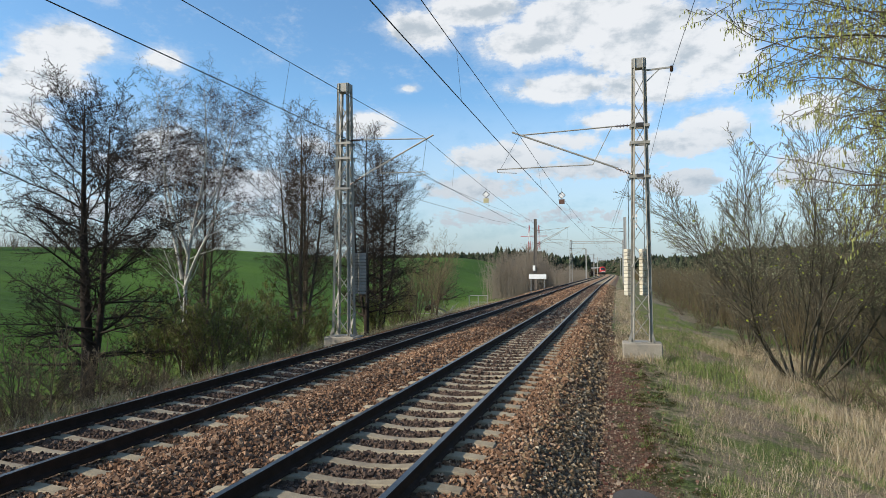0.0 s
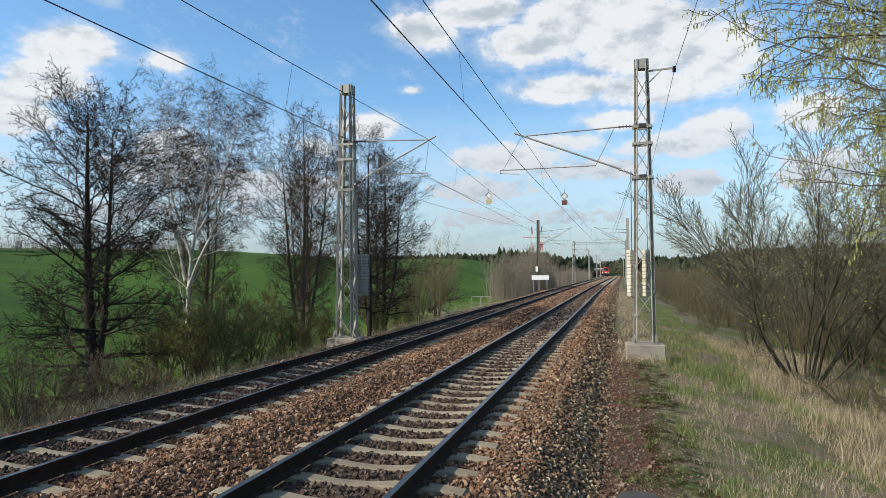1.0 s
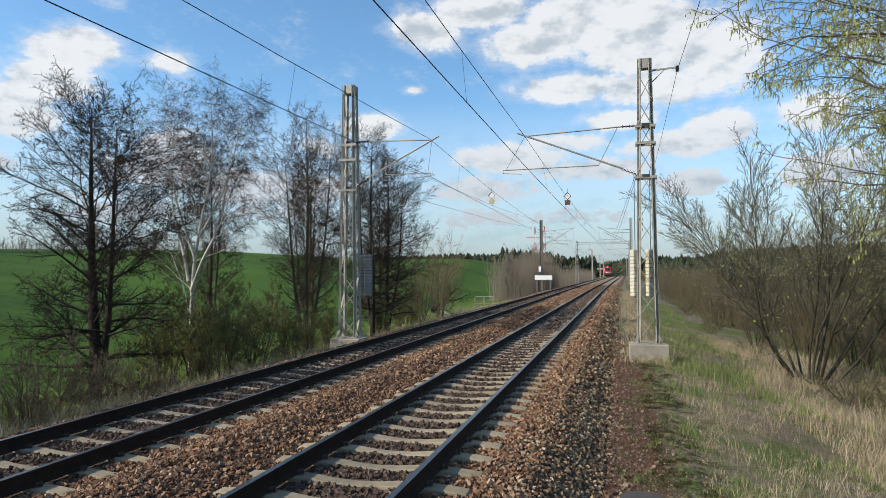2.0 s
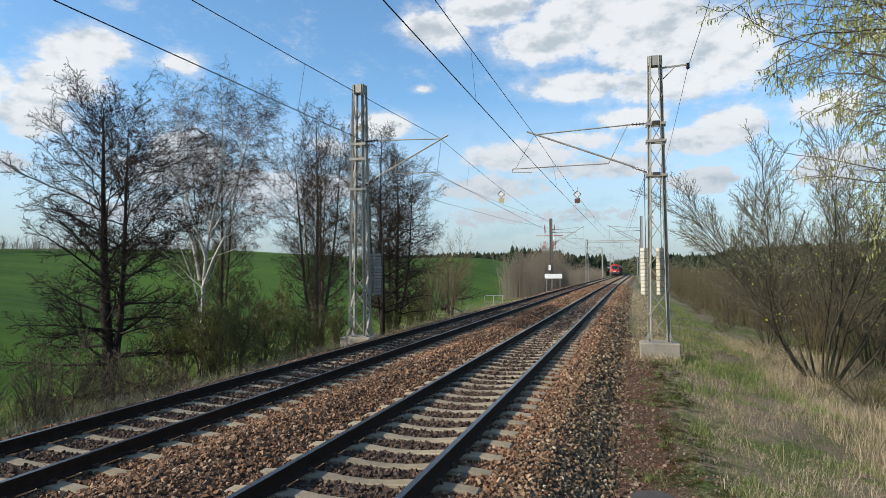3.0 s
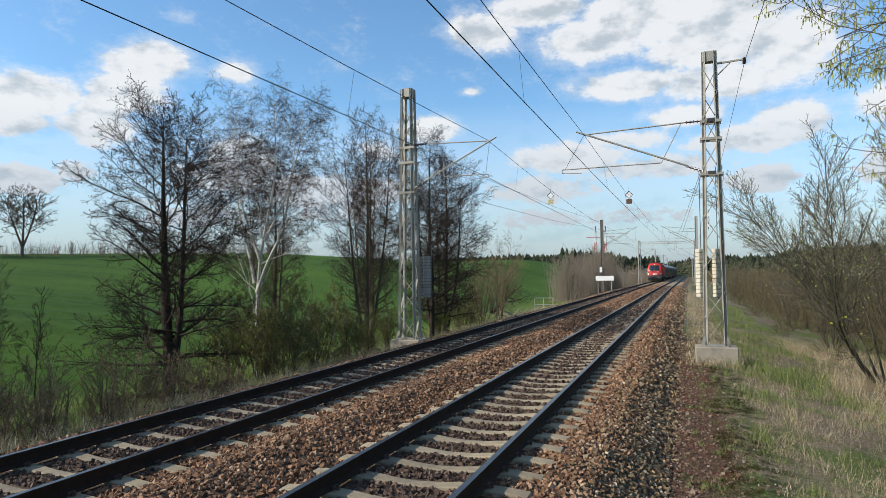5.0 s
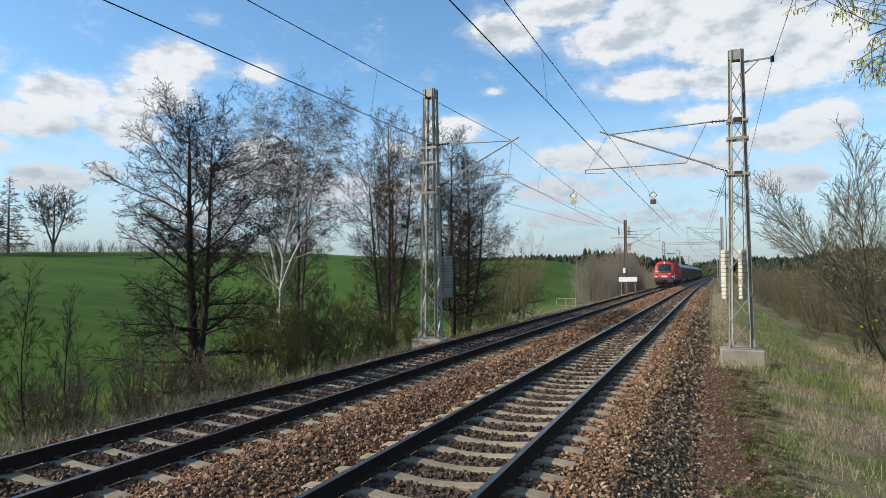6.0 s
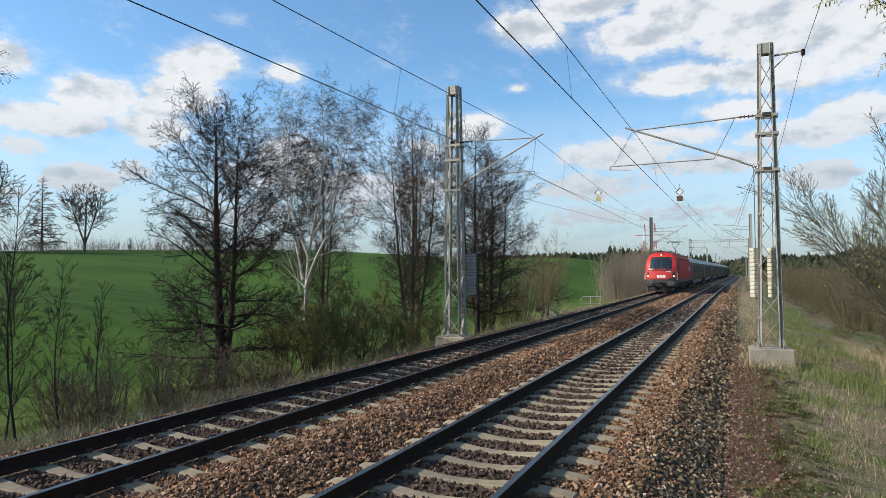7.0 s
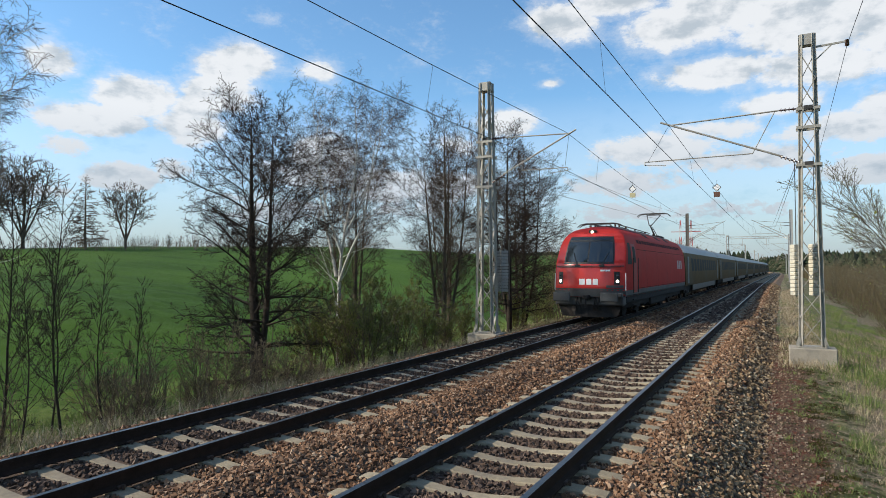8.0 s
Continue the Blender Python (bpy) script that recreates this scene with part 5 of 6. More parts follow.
def grow(rng, par, prad, spacing, lo, hi, ang, length, npts, up, wander, ratio, tip, flat=0.0, most=None):
    """Branches set evenly along parent branches and turned round them step by step. ang, length: functions of the share along the parent,
    its length and the height of the fork; flat: how far the sprays lie level."""
    p, n, _ = par.shape
    plen = np.linalg.norm(np.diff(par, axis=1), axis=2).sum(1)
    cnt = np.maximum(1, np.round(plen * (hi - lo) / spacing + rng.uniform(-.45, .45, p)).astype(int))
    idx = np.repeat(np.arange(p), cnt)
    k = np.concatenate([np.arange(c) for c in cnt])
    count = len(k)
    u = lo + (hi - lo) * (k + rng.uniform(.05, .95, count)) / cnt[idx]
    at = u * (n - 1)
    i0 = np.clip(at.astype(int), 0, n - 2)
    fr = (at - i0)[:, None]
    a, b = par[idx, i0], par[idx, i0 + 1]
    pos, tan = a + (b - a) * fr, unit(b - a)
    rad0 = prad[idx, i0] * (1 - fr[:, 0]) + prad[idx, i0 + 1] * fr[:, 0]
    ref = np.where(np.abs(tan[:, 2:3]) > .93, np.array([1.0, 0, 0]), np.array([0, 0, 1.0]))
    e1 = unit(np.cross(tan, ref))
    e2 = np.cross(e1, tan)
    ph = (rng.uniform(0, 6.283, p)[idx] + k * 2.4 + rng.normal(size=count) * .35)[:, None]
    side = unit(np.cos(ph) * e1 + np.sin(ph) * (1 - flat) * e2)
    an = np.radians(ang(u, plen[idx], pos[:, 2]) + rng.normal(size=count) * 7)[:, None]
    d = unit(np.cos(an) * tan + np.sin(an) * side)
    ln = length(u, plen[idx], pos[:, 2]) * rng.uniform(.75, 1.18, count)
    pts = np.zeros((count, npts, 3))
    pts[:, 0] = pos
    for j in range(1, npts):
        d = unit(d + np.array([0, 0, up]) + rng.normal(size=(count, 3)) * wander)
        pts[:, j] = pts[:, j - 1] + d * (ln / (npts - 1))[:, None]
    r0 = np.clip(rad0 * ratio, tip, most)
    rad = r0[:, None] + (tip - r0)[:, None] * np.linspace(0, 1, npts)[None] ** .8
    return pts, rad


def bent_stem(rng, h, way, r0, r1, wobble=.012):
    """A stem through a few turning points, given as shares of the tree's height."""
    w = np.array(way, float) * h
    run = np.concatenate([[0], np.cumsum(np.linalg.norm(np.diff(w, axis=0), axis=1))])
    q = np.linspace(0, run[-1], 15)
    pts = np.stack([np.interp(q, run, w[:, i]) for i in range(3)], axis=-1)
    for _ in range(2):
        pts[1:-1] = (pts[:-2] + 2 * pts[1:-1] + pts[2:]) / 4
    pts[1:] += np.cumsum(rng.normal(size=(14, 3)) * wobble * .4, axis=0)
    return pts, r0 + (r1 - r0) * np.linspace(0, 1, 15) ** .85


def crown_tree(seed, h, stems, env, at, name="alder_tree", label="", group="bare trees by the line", bark=BARK, twig=TWIG, limb_gap=.2, low=.14, lean=(92, 70, 48, 25), rise=.03,
               gaps=(.165, .085, .075), shares=(.40, .30, .17), up=(.04, .03, .02), rough=.09, flat=.45, fat=1.0, buds=.042, tips=(.0065, .0050, .0042), bud_lab="dark buds and cones", limb_bark=None, start=.22):
    """Leading stems, limbs that fill the outline env (height share, radius share), then three orders of twigs."""
    rng = np.random.default_rng(seed)
    ls = [bent_stem(rng, h, way, r0, r1) for way, r0, r1 in stems]
    tr, rr = np.stack([l[0] for l in ls]), np.stack([l[1] for l in ls])
    flare = rr.copy()
    flare[:, 0] *= 1.3
    es, er = zip(*env)

    def reach(u, plen, z):
        return h * np.interp(z / h, es, er) / np.sin(np.radians(np.clip(np.interp(z / h, (0, .35, .7, 1), lean), 38, 90)))
    l1 = grow(rng, tr, rr, limb_gap, low, .99, lambda u, p, z: np.interp(z / h, (0, .35, .7, 1), lean), reach, 9, rise, rough, .42, .006 * fat, 0, .055)
    l2 = grow(rng, *l1, gaps[0], start, .98, lambda u, p, z: 52 - 12 * u, lambda u, p, z: np.clip(shares[0] * p * (1.1 - .75 * u), .1, 1.5), 6, up[0], rough, .55, tips[0] * fat, flat)
    l3 = grow(rng, *l2, gaps[1], .1, .98, lambda u, p, z: 48 - 8 * u, lambda u, p, z: np.clip(shares[1] * (.5 + .6 * p) * (1.1 - .6 * u), .05, .8), 4, up[1], rough * 1.2, .6, tips[1] * fat, flat)
    l4 = grow(rng, *l3, gaps[2], .1, 1.0, lambda u, p, z: 45 + 0 * u, lambda u, p, z: shares[2] * (1.15 - .5 * u), 3, up[2], rough * 1.3, .7, tips[2] * fat, flat * .5)
    leaf = None
    if buds:
        v, f = flakes(rng, np.concatenate([l4[0][::2, -1], l3[0][:, -1]]), buds, 0.0, 1.3)
        leaf = (v, f, twig, "bud_cover", bud_lab)
    t = build_tree(name, label, "tree", group, at, [(tr, flare)], [l1, l2] if not limb_bark else [l1], [l3, l4] if not limb_bark else [l2, l3, l4], bark, twig, leaf, 8)
    return t


def birch(seed, h, at, label="bare white-stemmed birch with drooping fine twigs"):
    stems = [([(0, 0, -.03), (0, 0, .36), (.03, .01, .55), (.07, .02, .72), (.05, .03, .99)], .10, .012),
             ([(0, 0, .30), (.06, -.03, .40), (.14, -.05, .50), (.17, -.05, .66), (.20, -.05, .84)], .065, .009),
             ([(-.01, 0, .33), (-.07, .03, .48), (-.13, .05, .64), (-.12, .06, .90)], .07, .009),
             ([(.01, .0, .42), (-.03, -.05, .60), (-.05, -.08, .80), (-.02, -.08, .94)], .055, .008),
             ([(.03, 0, .48), (.09, .05, .64), (.12, .08, .80), (.14, .08, .95)], .055, .008),
             ([(0, .01, .12), (-.06, .04, .30), (-.15, .06, .46), (-.20, .06, .62)], .045, .008)]
    return crown_tree(seed, h, stems, ((0, .10), (.3, .13), (.55, .15), (.8, .12), (1, .07)), at, "birch_tree", label, bark=BIRCH, twig=TWIG_BIRCH, limb_gap=.30, low=.30, lean=(60, 52, 42, 30), rise=.0,
                      gaps=(.17, .10, .085), shares=(.45, .40, .20), up=(-.06, -.14, -.2), rough=.10, flat=.2, buds=.024, bud_lab="fine brown buds", tips=(.0052, .0042, .0036), limb_bark=True)


LEAF_GREEN = ramp_islands("young_leaf", [(.06, .09, .015), (.10, .14, .025), (.15, .18, .04), (.08, .11, .02)], .7, .3, 9.0, .2)
LEAF_DULL = ramp_islands("dull_leaf", [(.08, .095, .026), (.14, .155, .04), (.21, .205, .07)], .8, .2, 9.0, .2)
CATKIN = ramp_islands("catkin", [(.22, .245, .065), (.32, .345, .095), (.40, .41, .15), (.27, .29, .08)], .8, .2, 9.0, .2)
DRY_LEAF = ramp_islands("dry_leaf", [(.12, .085, .05), (.19, .14, .085), (.26, .20, .13)], .9, .15, 9.0, .2)


def shrub(seed, h, spread, at, stems=12, twigs=2200, name="bush", label="bare many-stemmed bush", group="bushes by the line", bark=BARK_BROWN, twig=TWIG, leaves=0, leaf_mat=None, leaf_size=.05, up=.06, r0=.04, lean=(.15, .8), leaf_lab="small young leaves", leaf_hang=0.0, category="bush", fat=1.0, fine=1.0, limbs=8):
    rng = np.random.default_rng(seed)
    ls = []
    for i in range(stems):
        ang, sp = rng.uniform(0, 6.3), rng.uniform(*lean) * spread
        ls.append(stem(rng, (rng.normal() * .22, rng.normal() * .22, -.25), (sp * math.cos(ang), sp * math.sin(ang), 1), h * rng.uniform(.7, 1.05), r0 * rng.uniform(.6, 1.1), 9, .07, up))
    tr, rr = np.stack([l[0] for l in ls]), np.stack([l[1] for l in ls])
    l1 = sprout(rng, tr, rr, int(stems * limbs), .12, .97, (22, 55), .42, 7, up, .08, .55, .005)
    l2 = sprout(rng, *l1, int(twigs * .35), .1, .98, (20, 55), .5, 4, up, .13, .5, .0034 * fat)
    l3 = sprout(rng, *l2, twigs, .1, 1.0, (18, 50), .55, 3, up, .10, .6, .0026 * fat)
    l4 = sprout(rng, *l3, int(twigs * fine), .1, 1.0, (18, 50), .6, 2, up, .09, .65, .0022 * fat)
    leaf = None
    if leaves:
        pool = np.concatenate([l3[0].reshape(-1, 3), l2[0][:, 1:].reshape(-1, 3)])
        pos = pool[rng.choice(len(pool), leaves)] + rng.normal(size=(leaves, 3)) * .02
        v, f = flakes(rng, pos, leaf_size, leaf_hang)
        leaf = (v, f, leaf_mat, "foliage", leaf_lab)
    return build_tree(name, label, category, group, at, [(tr, rr)], [l1], [l2, l3, l4], bark, twig, leaf, 5)


def on_ground(x, y, turn=0.0, scale_=1.0):
    return pose(x, y, float(ground_z(x, y)), 0, 0, turn) @ Matrix.Diagonal((scale_, scale_, scale_, 1))


def again(ob, x, y, turn, scale_=1.0):
    c = copy_thing(ob, pose(x, y, float(ground_z(x, y)), 0, 0, turn))
    c.scale = (scale_,) * 3
    return c


# row beyond the far track
ALDER_ENV = ((0, .20), (.10, .30), (.20, .29), (.35, .25), (.5, .265), (.68, .245), (.8, .19), (.9, .12), (1, .03))
crown_tree(11, 8.75, [([(0, 0, -.03), (.02, 0, .1), (-.02, .01, .4), (-.015, 0, .7), (-.02, 0, 1.0)], .215, .014), ([(.01, 0, .06), (.035, .02, .2), (.045, .03, .5), (.05, .03, .75), (.055, .03, .93)], .13, .012)],
                ALDER_ENV, on_ground(-11.8, 15.0), label="bare dark alder with level limbs and fine twigs", limb_gap=.19, low=.07, rise=.022)
B1 = birch(5, 10.9, on_ground(-12.6, 20.4))
A2 = crown_tree(23, 10.0, [([(0, 0, -.03), (0, 0, .3), (.01, 0, .6), (.0, 0, 1.0)], .14, .012), ([(-.01, 0, .04), (-.06, .02, .25), (-.09, .03, .5), (-.12, .03, .86)], .10, .010), ([(.01, .01, .05), (.04, .04, .3), (.07, .06, .6), (.08, .07, .9)], .085, .010)],
                ((0, .10), (.2, .15), (.4, .16), (.65, .155), (.85, .12), (1, .05)), on_ground(-10.0, 24.4), label="bare brownish alder with several upright stems", bark=BARK_BROWN, twig=TWIG_BROWN, tips=(.0054, .0040, .0033), limb_gap=.25, low=.16, lean=(75, 58, 45, 28), rise=.05, flat=.25)
A3 = crown_tree(37, 9.9, [([(0, 0, -.03), (.005, 0, .3), (-.01, 0, .6), (.0, 0, 1.0)], .15, .012), ([(.0, .01, .03), (-.06, .03, .3), (-.08, .03, .6), (-.09, .04, .93)], .09, .010)],
                ((0, .16), (.2, .22), (.4, .25), (.55, .23), (.7, .19), (.85, .13), (1, .05)), on_ground(-8.7, 28.6), label="bare dark alder with a conical crown", twig=TWIG_BROWN, tips=(.0054, .0040, .0033), limb_gap=.21, low=.12, lean=(85, 70, 55, 30), rise=.03)
again(A2, -12.4, 29.5, 140, 1.0)
again(A3, -9.4, 32.5, 200, .97)
again(A3, -12.0, 38.0, 80, .9)
again(A2, -13.4, 22.6, 60, .9)
S1 = shrub(3, 6.0, .6, on_ground(-9.4, 43.0), 9, 2200, name="young_tree", label="slender young tree with grey buds", group="bare trees by the line", bark=BARK_BROWN, twig=TWIG_PALE, category="tree", fat=1.4)
again(S1, -9.0, 37.5, 60, .8)
# undergrowth with first leaves
U1 = shrub(41, 3.2, .5, on_ground(-9.2, 17.6), 12, 480, label="dense shrub with small dull green leaves", leaves=7500, leaf_mat=LEAF_DULL, leaf_size=.055, r0=.02, twig=TWIG_PALE)
for x, y, t, s in ((-11.6, 19.4, 80, 1.15), (-12.3, 18.6, 190, 1.1), (-9.4, 19.4, 110, 1.0), (-8.9, 21.0, 200, .85), (-10.6, 18.4, 290, 1.05), (-9.6, 23.5, 20, .7), (-10.3, 27.0, 150, .8), (-9.2, 31.0, 240, .8), (-9.8, 35.5, 80, .8), (-10.6, 40.0, 10, .8)):
    again(U1, x, y, t, s)
U2 = shrub(43, 1.9, .9, on_ground(-8.7, 8.4), 14, 420, label="low brown leafless shrub on the verge", leaves=900, leaf_mat=DRY_LEAF, leaf_size=.03, r0=.012, twig=TWIG_PALE)
for x, y, t, s in ((-8.9, 12.0, 70, .6), (-9.4, 6.2, 160, .8), (-8.6, 14.2, 200, .5), (-8.4, 10.2, 250, .5), (-8.2, 18.8, 40, .5), (-8.3, 25.5, 90, .6), (-9.6, 10.8, 320, .7), (-9.3, 14.8, 15, .6), (-9.3, 9.2, 100, 1.1), (-9.8, 11.4, 30, 1.25), (-9.5, 12.8, 210, 1.05), (-9.0, 13.6, 140, .8), (-10.8, 9.4, 60, 1.1)):
    again(U2, x, y, t, s)
P1 = alder(47, 5.2, .026, .62, 420, BARK, TWIG, "sapling", "thin bare sapling on the bank", on_ground(-9.2, 7.4), 1, .15, (35, 62), .05, .04, 1.0, 60, .02, "saplings")
for x, y, t, s in ((-9.8, 6.6, 120, 1.05), (-10.6, 8.0, 220, .85), (-9.0, 5.6, 300, .9), (-10.0, 9.6, 60, .7), (-9.3, 8.3, 10, .75), (-8.8, 6.4, 200, .7)):
    again(P1, x, y, t, s)
again(B1, -13.4, 7.0, 150, .95)

# willow bushes and the catkin tree beside the path


def willow(seed, h, at, stems=14, label="large fan-shaped willow bush with opening buds", fat=1.0):
    """Dark stems that fan out from one stool and turn upright, with fine ascending twigs and silvery buds."""
    rng = np.random.default_rng(seed)
    ls = []
    for i in range(stems):
        a, tilt = i * 2.4 + rng.normal() * .3, math.sqrt((i + .5) / stems)
        sp = 1.15 * tilt ** 1.3
        ls.append(stem(rng, (.45 * tilt * math.cos(a), .45 * tilt * math.sin(a), -.25), (sp * math.cos(a), sp * math.sin(a), 1), h * (1.03 - .16 * tilt) * rng.uniform(.88, 1.06), rng.uniform(.035, .062), 11, .07, .03))
    tr, rr = np.stack([l[0] for l in ls]), np.stack([l[1] for l in ls])
    l1 = grow(rng, tr, rr, .32, .32, .97, lambda u, p, z: 40 - 10 * u, lambda u, p, z: .34 * p * (1.05 - .62 * u), 8, .05, .07, .55, .008 * fat)
    l2 = grow(rng, *l1, .145, .1, .98, lambda u, p, z: 38 - 8 * u, lambda u, p, z: np.clip(.42 * p * (1.1 - .7 * u), .12, 1.0), 5, .06, .09, .6, .0058 * fat)
    l3 = grow(rng, *l2, .10, .1, 1.0, lambda u, p, z: 34 + 0 * u, lambda u, p, z: np.clip(.5 * p * (1.1 - .6 * u), .10, .5), 3, .07, .08, .65, .0044 * fat)
    tips = np.concatenate([l3[0][:, -1], l3[0][:, 1], l2[0][:, -1]])
    v, f = flakes(rng, tips[tips[:, 2] > .38 * h], .045, -.25, .8)
    bush = build_tree("willow_bush", label, "bush", "bushes by the line", at, [(tr, rr)], [l1], [l2, l3], BARK_OLIVE, TWIG_OLIVE, (v, f, WILLOW_BUD, "bud_cover", "silvery green opening buds"), 6)
    low = l3[0][:, -1]
    low = low[(low[:, 2] < .62 * h) & (low[:, 2] > .2 * h)]
    low = low[rng.choice(len(low), min(len(low), 700), replace=False)]
    v, f = flakes(rng, low, .075, 0.0, 1.2)
    hang(new("foliage", mesh_of("foliage", v, f, LEAF_FRESH)), bush, "scattered fresh yellow-green leaves")
    return bush


LEAF_FRESH = ramp_islands("fresh_leaf", [(.20, .24, .02), (.28, .32, .03), (.16, .20, .02)], .6, .3, 9.0, .2)
WILLOW_BUD = ramp_islands("willow_bud", [(.15, .16, .09), (.24, .25, .15), (.32, .33, .22)], .7, .2, 9.0, .2)
BARK_OLIVE = mottled("willow_bark", (.045, .039, .028), (.095, .082, .056), 5.0, 0.95, 0.0, 0.15, 0.6, 0.02, 8)
W1 = willow(61, 9.6, on_ground(8.9, 24.4))
W0 = shrub(63, 7.6, .75, on_ground(12.0, 36.0), 16, 1100, name="willow_bush", label="fan-shaped willow bush with opening buds", bark=BARK_OLIVE, twig=TWIG_OLIVE, leaves=2600, leaf_mat=WILLOW_BUD, leaf_size=.05, r0=.05, up=.03, fat=1.6)
for x, y, t, s in ((13.6, 24.0, 90, .85), (12.5, 31.0, 200, .85), (9.6, 37.0, 300, .62), (16.5, 27.0, 30, 1.0), (9.4, 50.0, 130, .55), (14.0, 42.0, 10, .8), (10.0, 68.0, 70, .62), (9.0, 95.0, 170, .62), (11.0, 58.0, 220, .6), (12.5, 80.0, 310, .7), (11.0, 110.0, 60, .7), (12.0, 130.0, 150, .75), (10.5, 150.0, 240, .75), (11.0, 172.0, 20, .8), (11.0, 195.0, 130, .8), (18.0, 55.0, 80, .8), (20.0, 75.0, 190, .9)):
    again(W0 if y > 30 or x > 15 else W1, x, y, t, s)
W2 = shrub(67, 2.4, 1.1, on_ground(9.6, 18.0), 12, 380, label="low tangled thorn bush in dry grass", bark=BARK_BROWN, twig=TWIG_BRUSH, leaves=1500, leaf_mat=LEAF_GREEN, leaf_size=.03, r0=.016, lean=(.4, 1.2))
for x, y, t, s in ((11.0, 14.6, 120, 1.0), (8.4, 30.5, 20, .7), (7.8, 40.0, 80, .6), (9.2, 21.0, 170, .8), (13.0, 17.0, 45, 1.3), (8.4, 45.0, 220, .9), (8.0, 56.0, 10, .8), (8.2, 62.0, 260, 1.0), (8.0, 74.0, 130, .9), (8.4, 84.0, 40, 1.1), (8.0, 108.0, 90, 1.2), (8.2, 125.0, 190, 1.3)):
    again(W2, x, y, t, s)
C1 = crown_tree(71, 11.5, [([(0, 0, -.03), (.0, 0, .3), (.02, 0, .6), (.0, 0, 1.0)], .17, .014), ([(0, 0, .12), (-.08, -.04, .35), (-.15, -.08, .6), (-.18, -.1, .9)], .10, .012), ([(0, .01, .16), (.07, .06, .4), (.12, .1, .65), (.15, .1, .92)], .10, .012)],
                ((0, .0), (.32, .05), (.44, .27), (.58, .33), (.75, .32), (.9, .24), (1, .12)), on_ground(9.3, 11.4), "poplar_tree", "poplar hung with pale green catkins", bark=BARK_BROWN, twig=TWIG_OLIVE, limb_gap=.18, low=.2, lean=(75, 72, 60, 40), rise=.0,
                gaps=(.34, .20, .20), shares=(.42, .42, .20), up=(-.05, -.10, -.12), rough=.15, flat=.3, fat=.9, buds=0)


def add_catkins(tree, count, size):
    rng = np.random.default_rng(77)
    for o in tree.children:
        if o.name.startswith("crown"):
            n = len(o.data.vertices)
            co = np.zeros(n * 3, dtype=np.float32)
            o.data.vertices.foreach_get("co", co)
            pos = co.reshape(-1, 3)[rng.choice(n, count)]
            v, f = flakes(rng, pos, size, .88, .36)
            hang(new("catkin_cover", mesh_of("catkin_cover", v, f, CATKIN)), tree, "pale yellow-green hanging catkins")
            break


add_catkins(C1, 85000, .072)
again(C1, 11.2, 14.2, 130, 1.0)
again(C1, 10.2, 10.4, 250, .98)

# thicket and lone trees further off
T1 = shrub(81, 6.6, .2, on_ground(-10.0, 92.0), 12, 620, name="thicket", label="dense thicket of upright grey-brown stems", group="thickets", bark=TWIG_GREY, twig=TWIG_GREY, r0=.045, lean=(.05, .6), up=.08, fat=2.8, limbs=5)
rngt = random.Random(5)
for i in range(26):
    again(T1, -8.8 - rngt.uniform(0, 5.5), 86 + i * 1.3 + rngt.uniform(-2, 2), rngt.uniform(0, 360), rngt.uniform(.8, 1.15))
for i in range(8):
    again(T1, -8.5 - rngt.uniform(0, 3), 128 + i * 12, rngt.uniform(0, 360), rngt.uniform(.5, .8))
crown_tree(103, 5.2, [([(0, 0, -.02), (.02, 0, .3), (.0, .02, .7), (.03, 0, 1.0)], .17, .03), ([(.0, 0, .35), (.1, .05, .55), (.13, .1, .8), (.16, .1, .95)], .08, .02)], ((0, .05), (.3, .16), (.7, .22), (1, .1)),
                    pose(-10.2, 44.0, float(ground_z(-10.2, 44.0)) + .9, -68, 24, 0), "fallen_tree", "dark fallen tree lying on the bank", "", BARK, TWIG_BROWN, .42, .3, (60, 55, 50, 40), .0, (.3, .25, .3), buds=0, fat=1.5)
shrub(101, 3.2, 2.2, on_ground(-9.2, 46.2), 9, 60, name="fallen_branch", label="tangle of grey fallen branches on the bank", group="", bark=WEIGHT_GREY, twig=TWIG_PALE, r0=.07, up=-.04, lean=(.6, 1.4), fat=2.0, limbs=5, category="dead wood")
F1 = crown_tree(91, 10.0, [([(0, 0, -.03), (0, 0, .2), (.02, 0, .6), (0, 0, 1.0)], .24, .03), ([(0, 0, .12), (.1, .03, .35), (.2, .05, .65), (.24, .05, .85)], .15, .03), ([(0, 0, .12), (-.1, -.03, .35), (-.2, -.05, .62), (-.25, -.05, .82)], .15, .03), ([(0, .0, .14), (.02, .1, .4), (.03, .18, .65), (.04, .2, .9)], .15, .03), ([(0, .0, .14), (-.02, -.1, .4), (-.06, -.18, .65), (-.08, -.2, .9)], .15, .03)],
                ((0, .1), (.25, .22), (.6, .24), (1, .12)), on_ground(-94.6, 70.0), "hilltop_tree", "round bare tree on the field's edge", "hilltop trees", BARK_BROWN, TWIG_GREYBROWN, .36, .3, (55, 50, 42, 30), .03, (.45, .42, .6), (.5, .5, .5), fat=5.0, buds=0, flat=.1)
for x, y, t, s in ((-101, 57, 40, 1.3), (-106, 54, 90, 1.25), (-84, 85, 150, .36), (-77, 92, 200, .32), (-92, 96, 250, .4), (-104, 110, 20, .5), (-70, 100, 310, .3), (-112, 46, 70, 1.2), (-96, 118, 10, .4), (-88, 130, 200, .45)):
    again(F1, x, y, t, s)
rngh = random.Random(8)
for i in range(12):
    again(T1, -100 + i * 3.2 + rngh.uniform(-1, 1), 64 + i * 2.6 + rngh.uniform(-2, 2), rngh.uniform(0, 360), rngh.uniform(.2, .42))
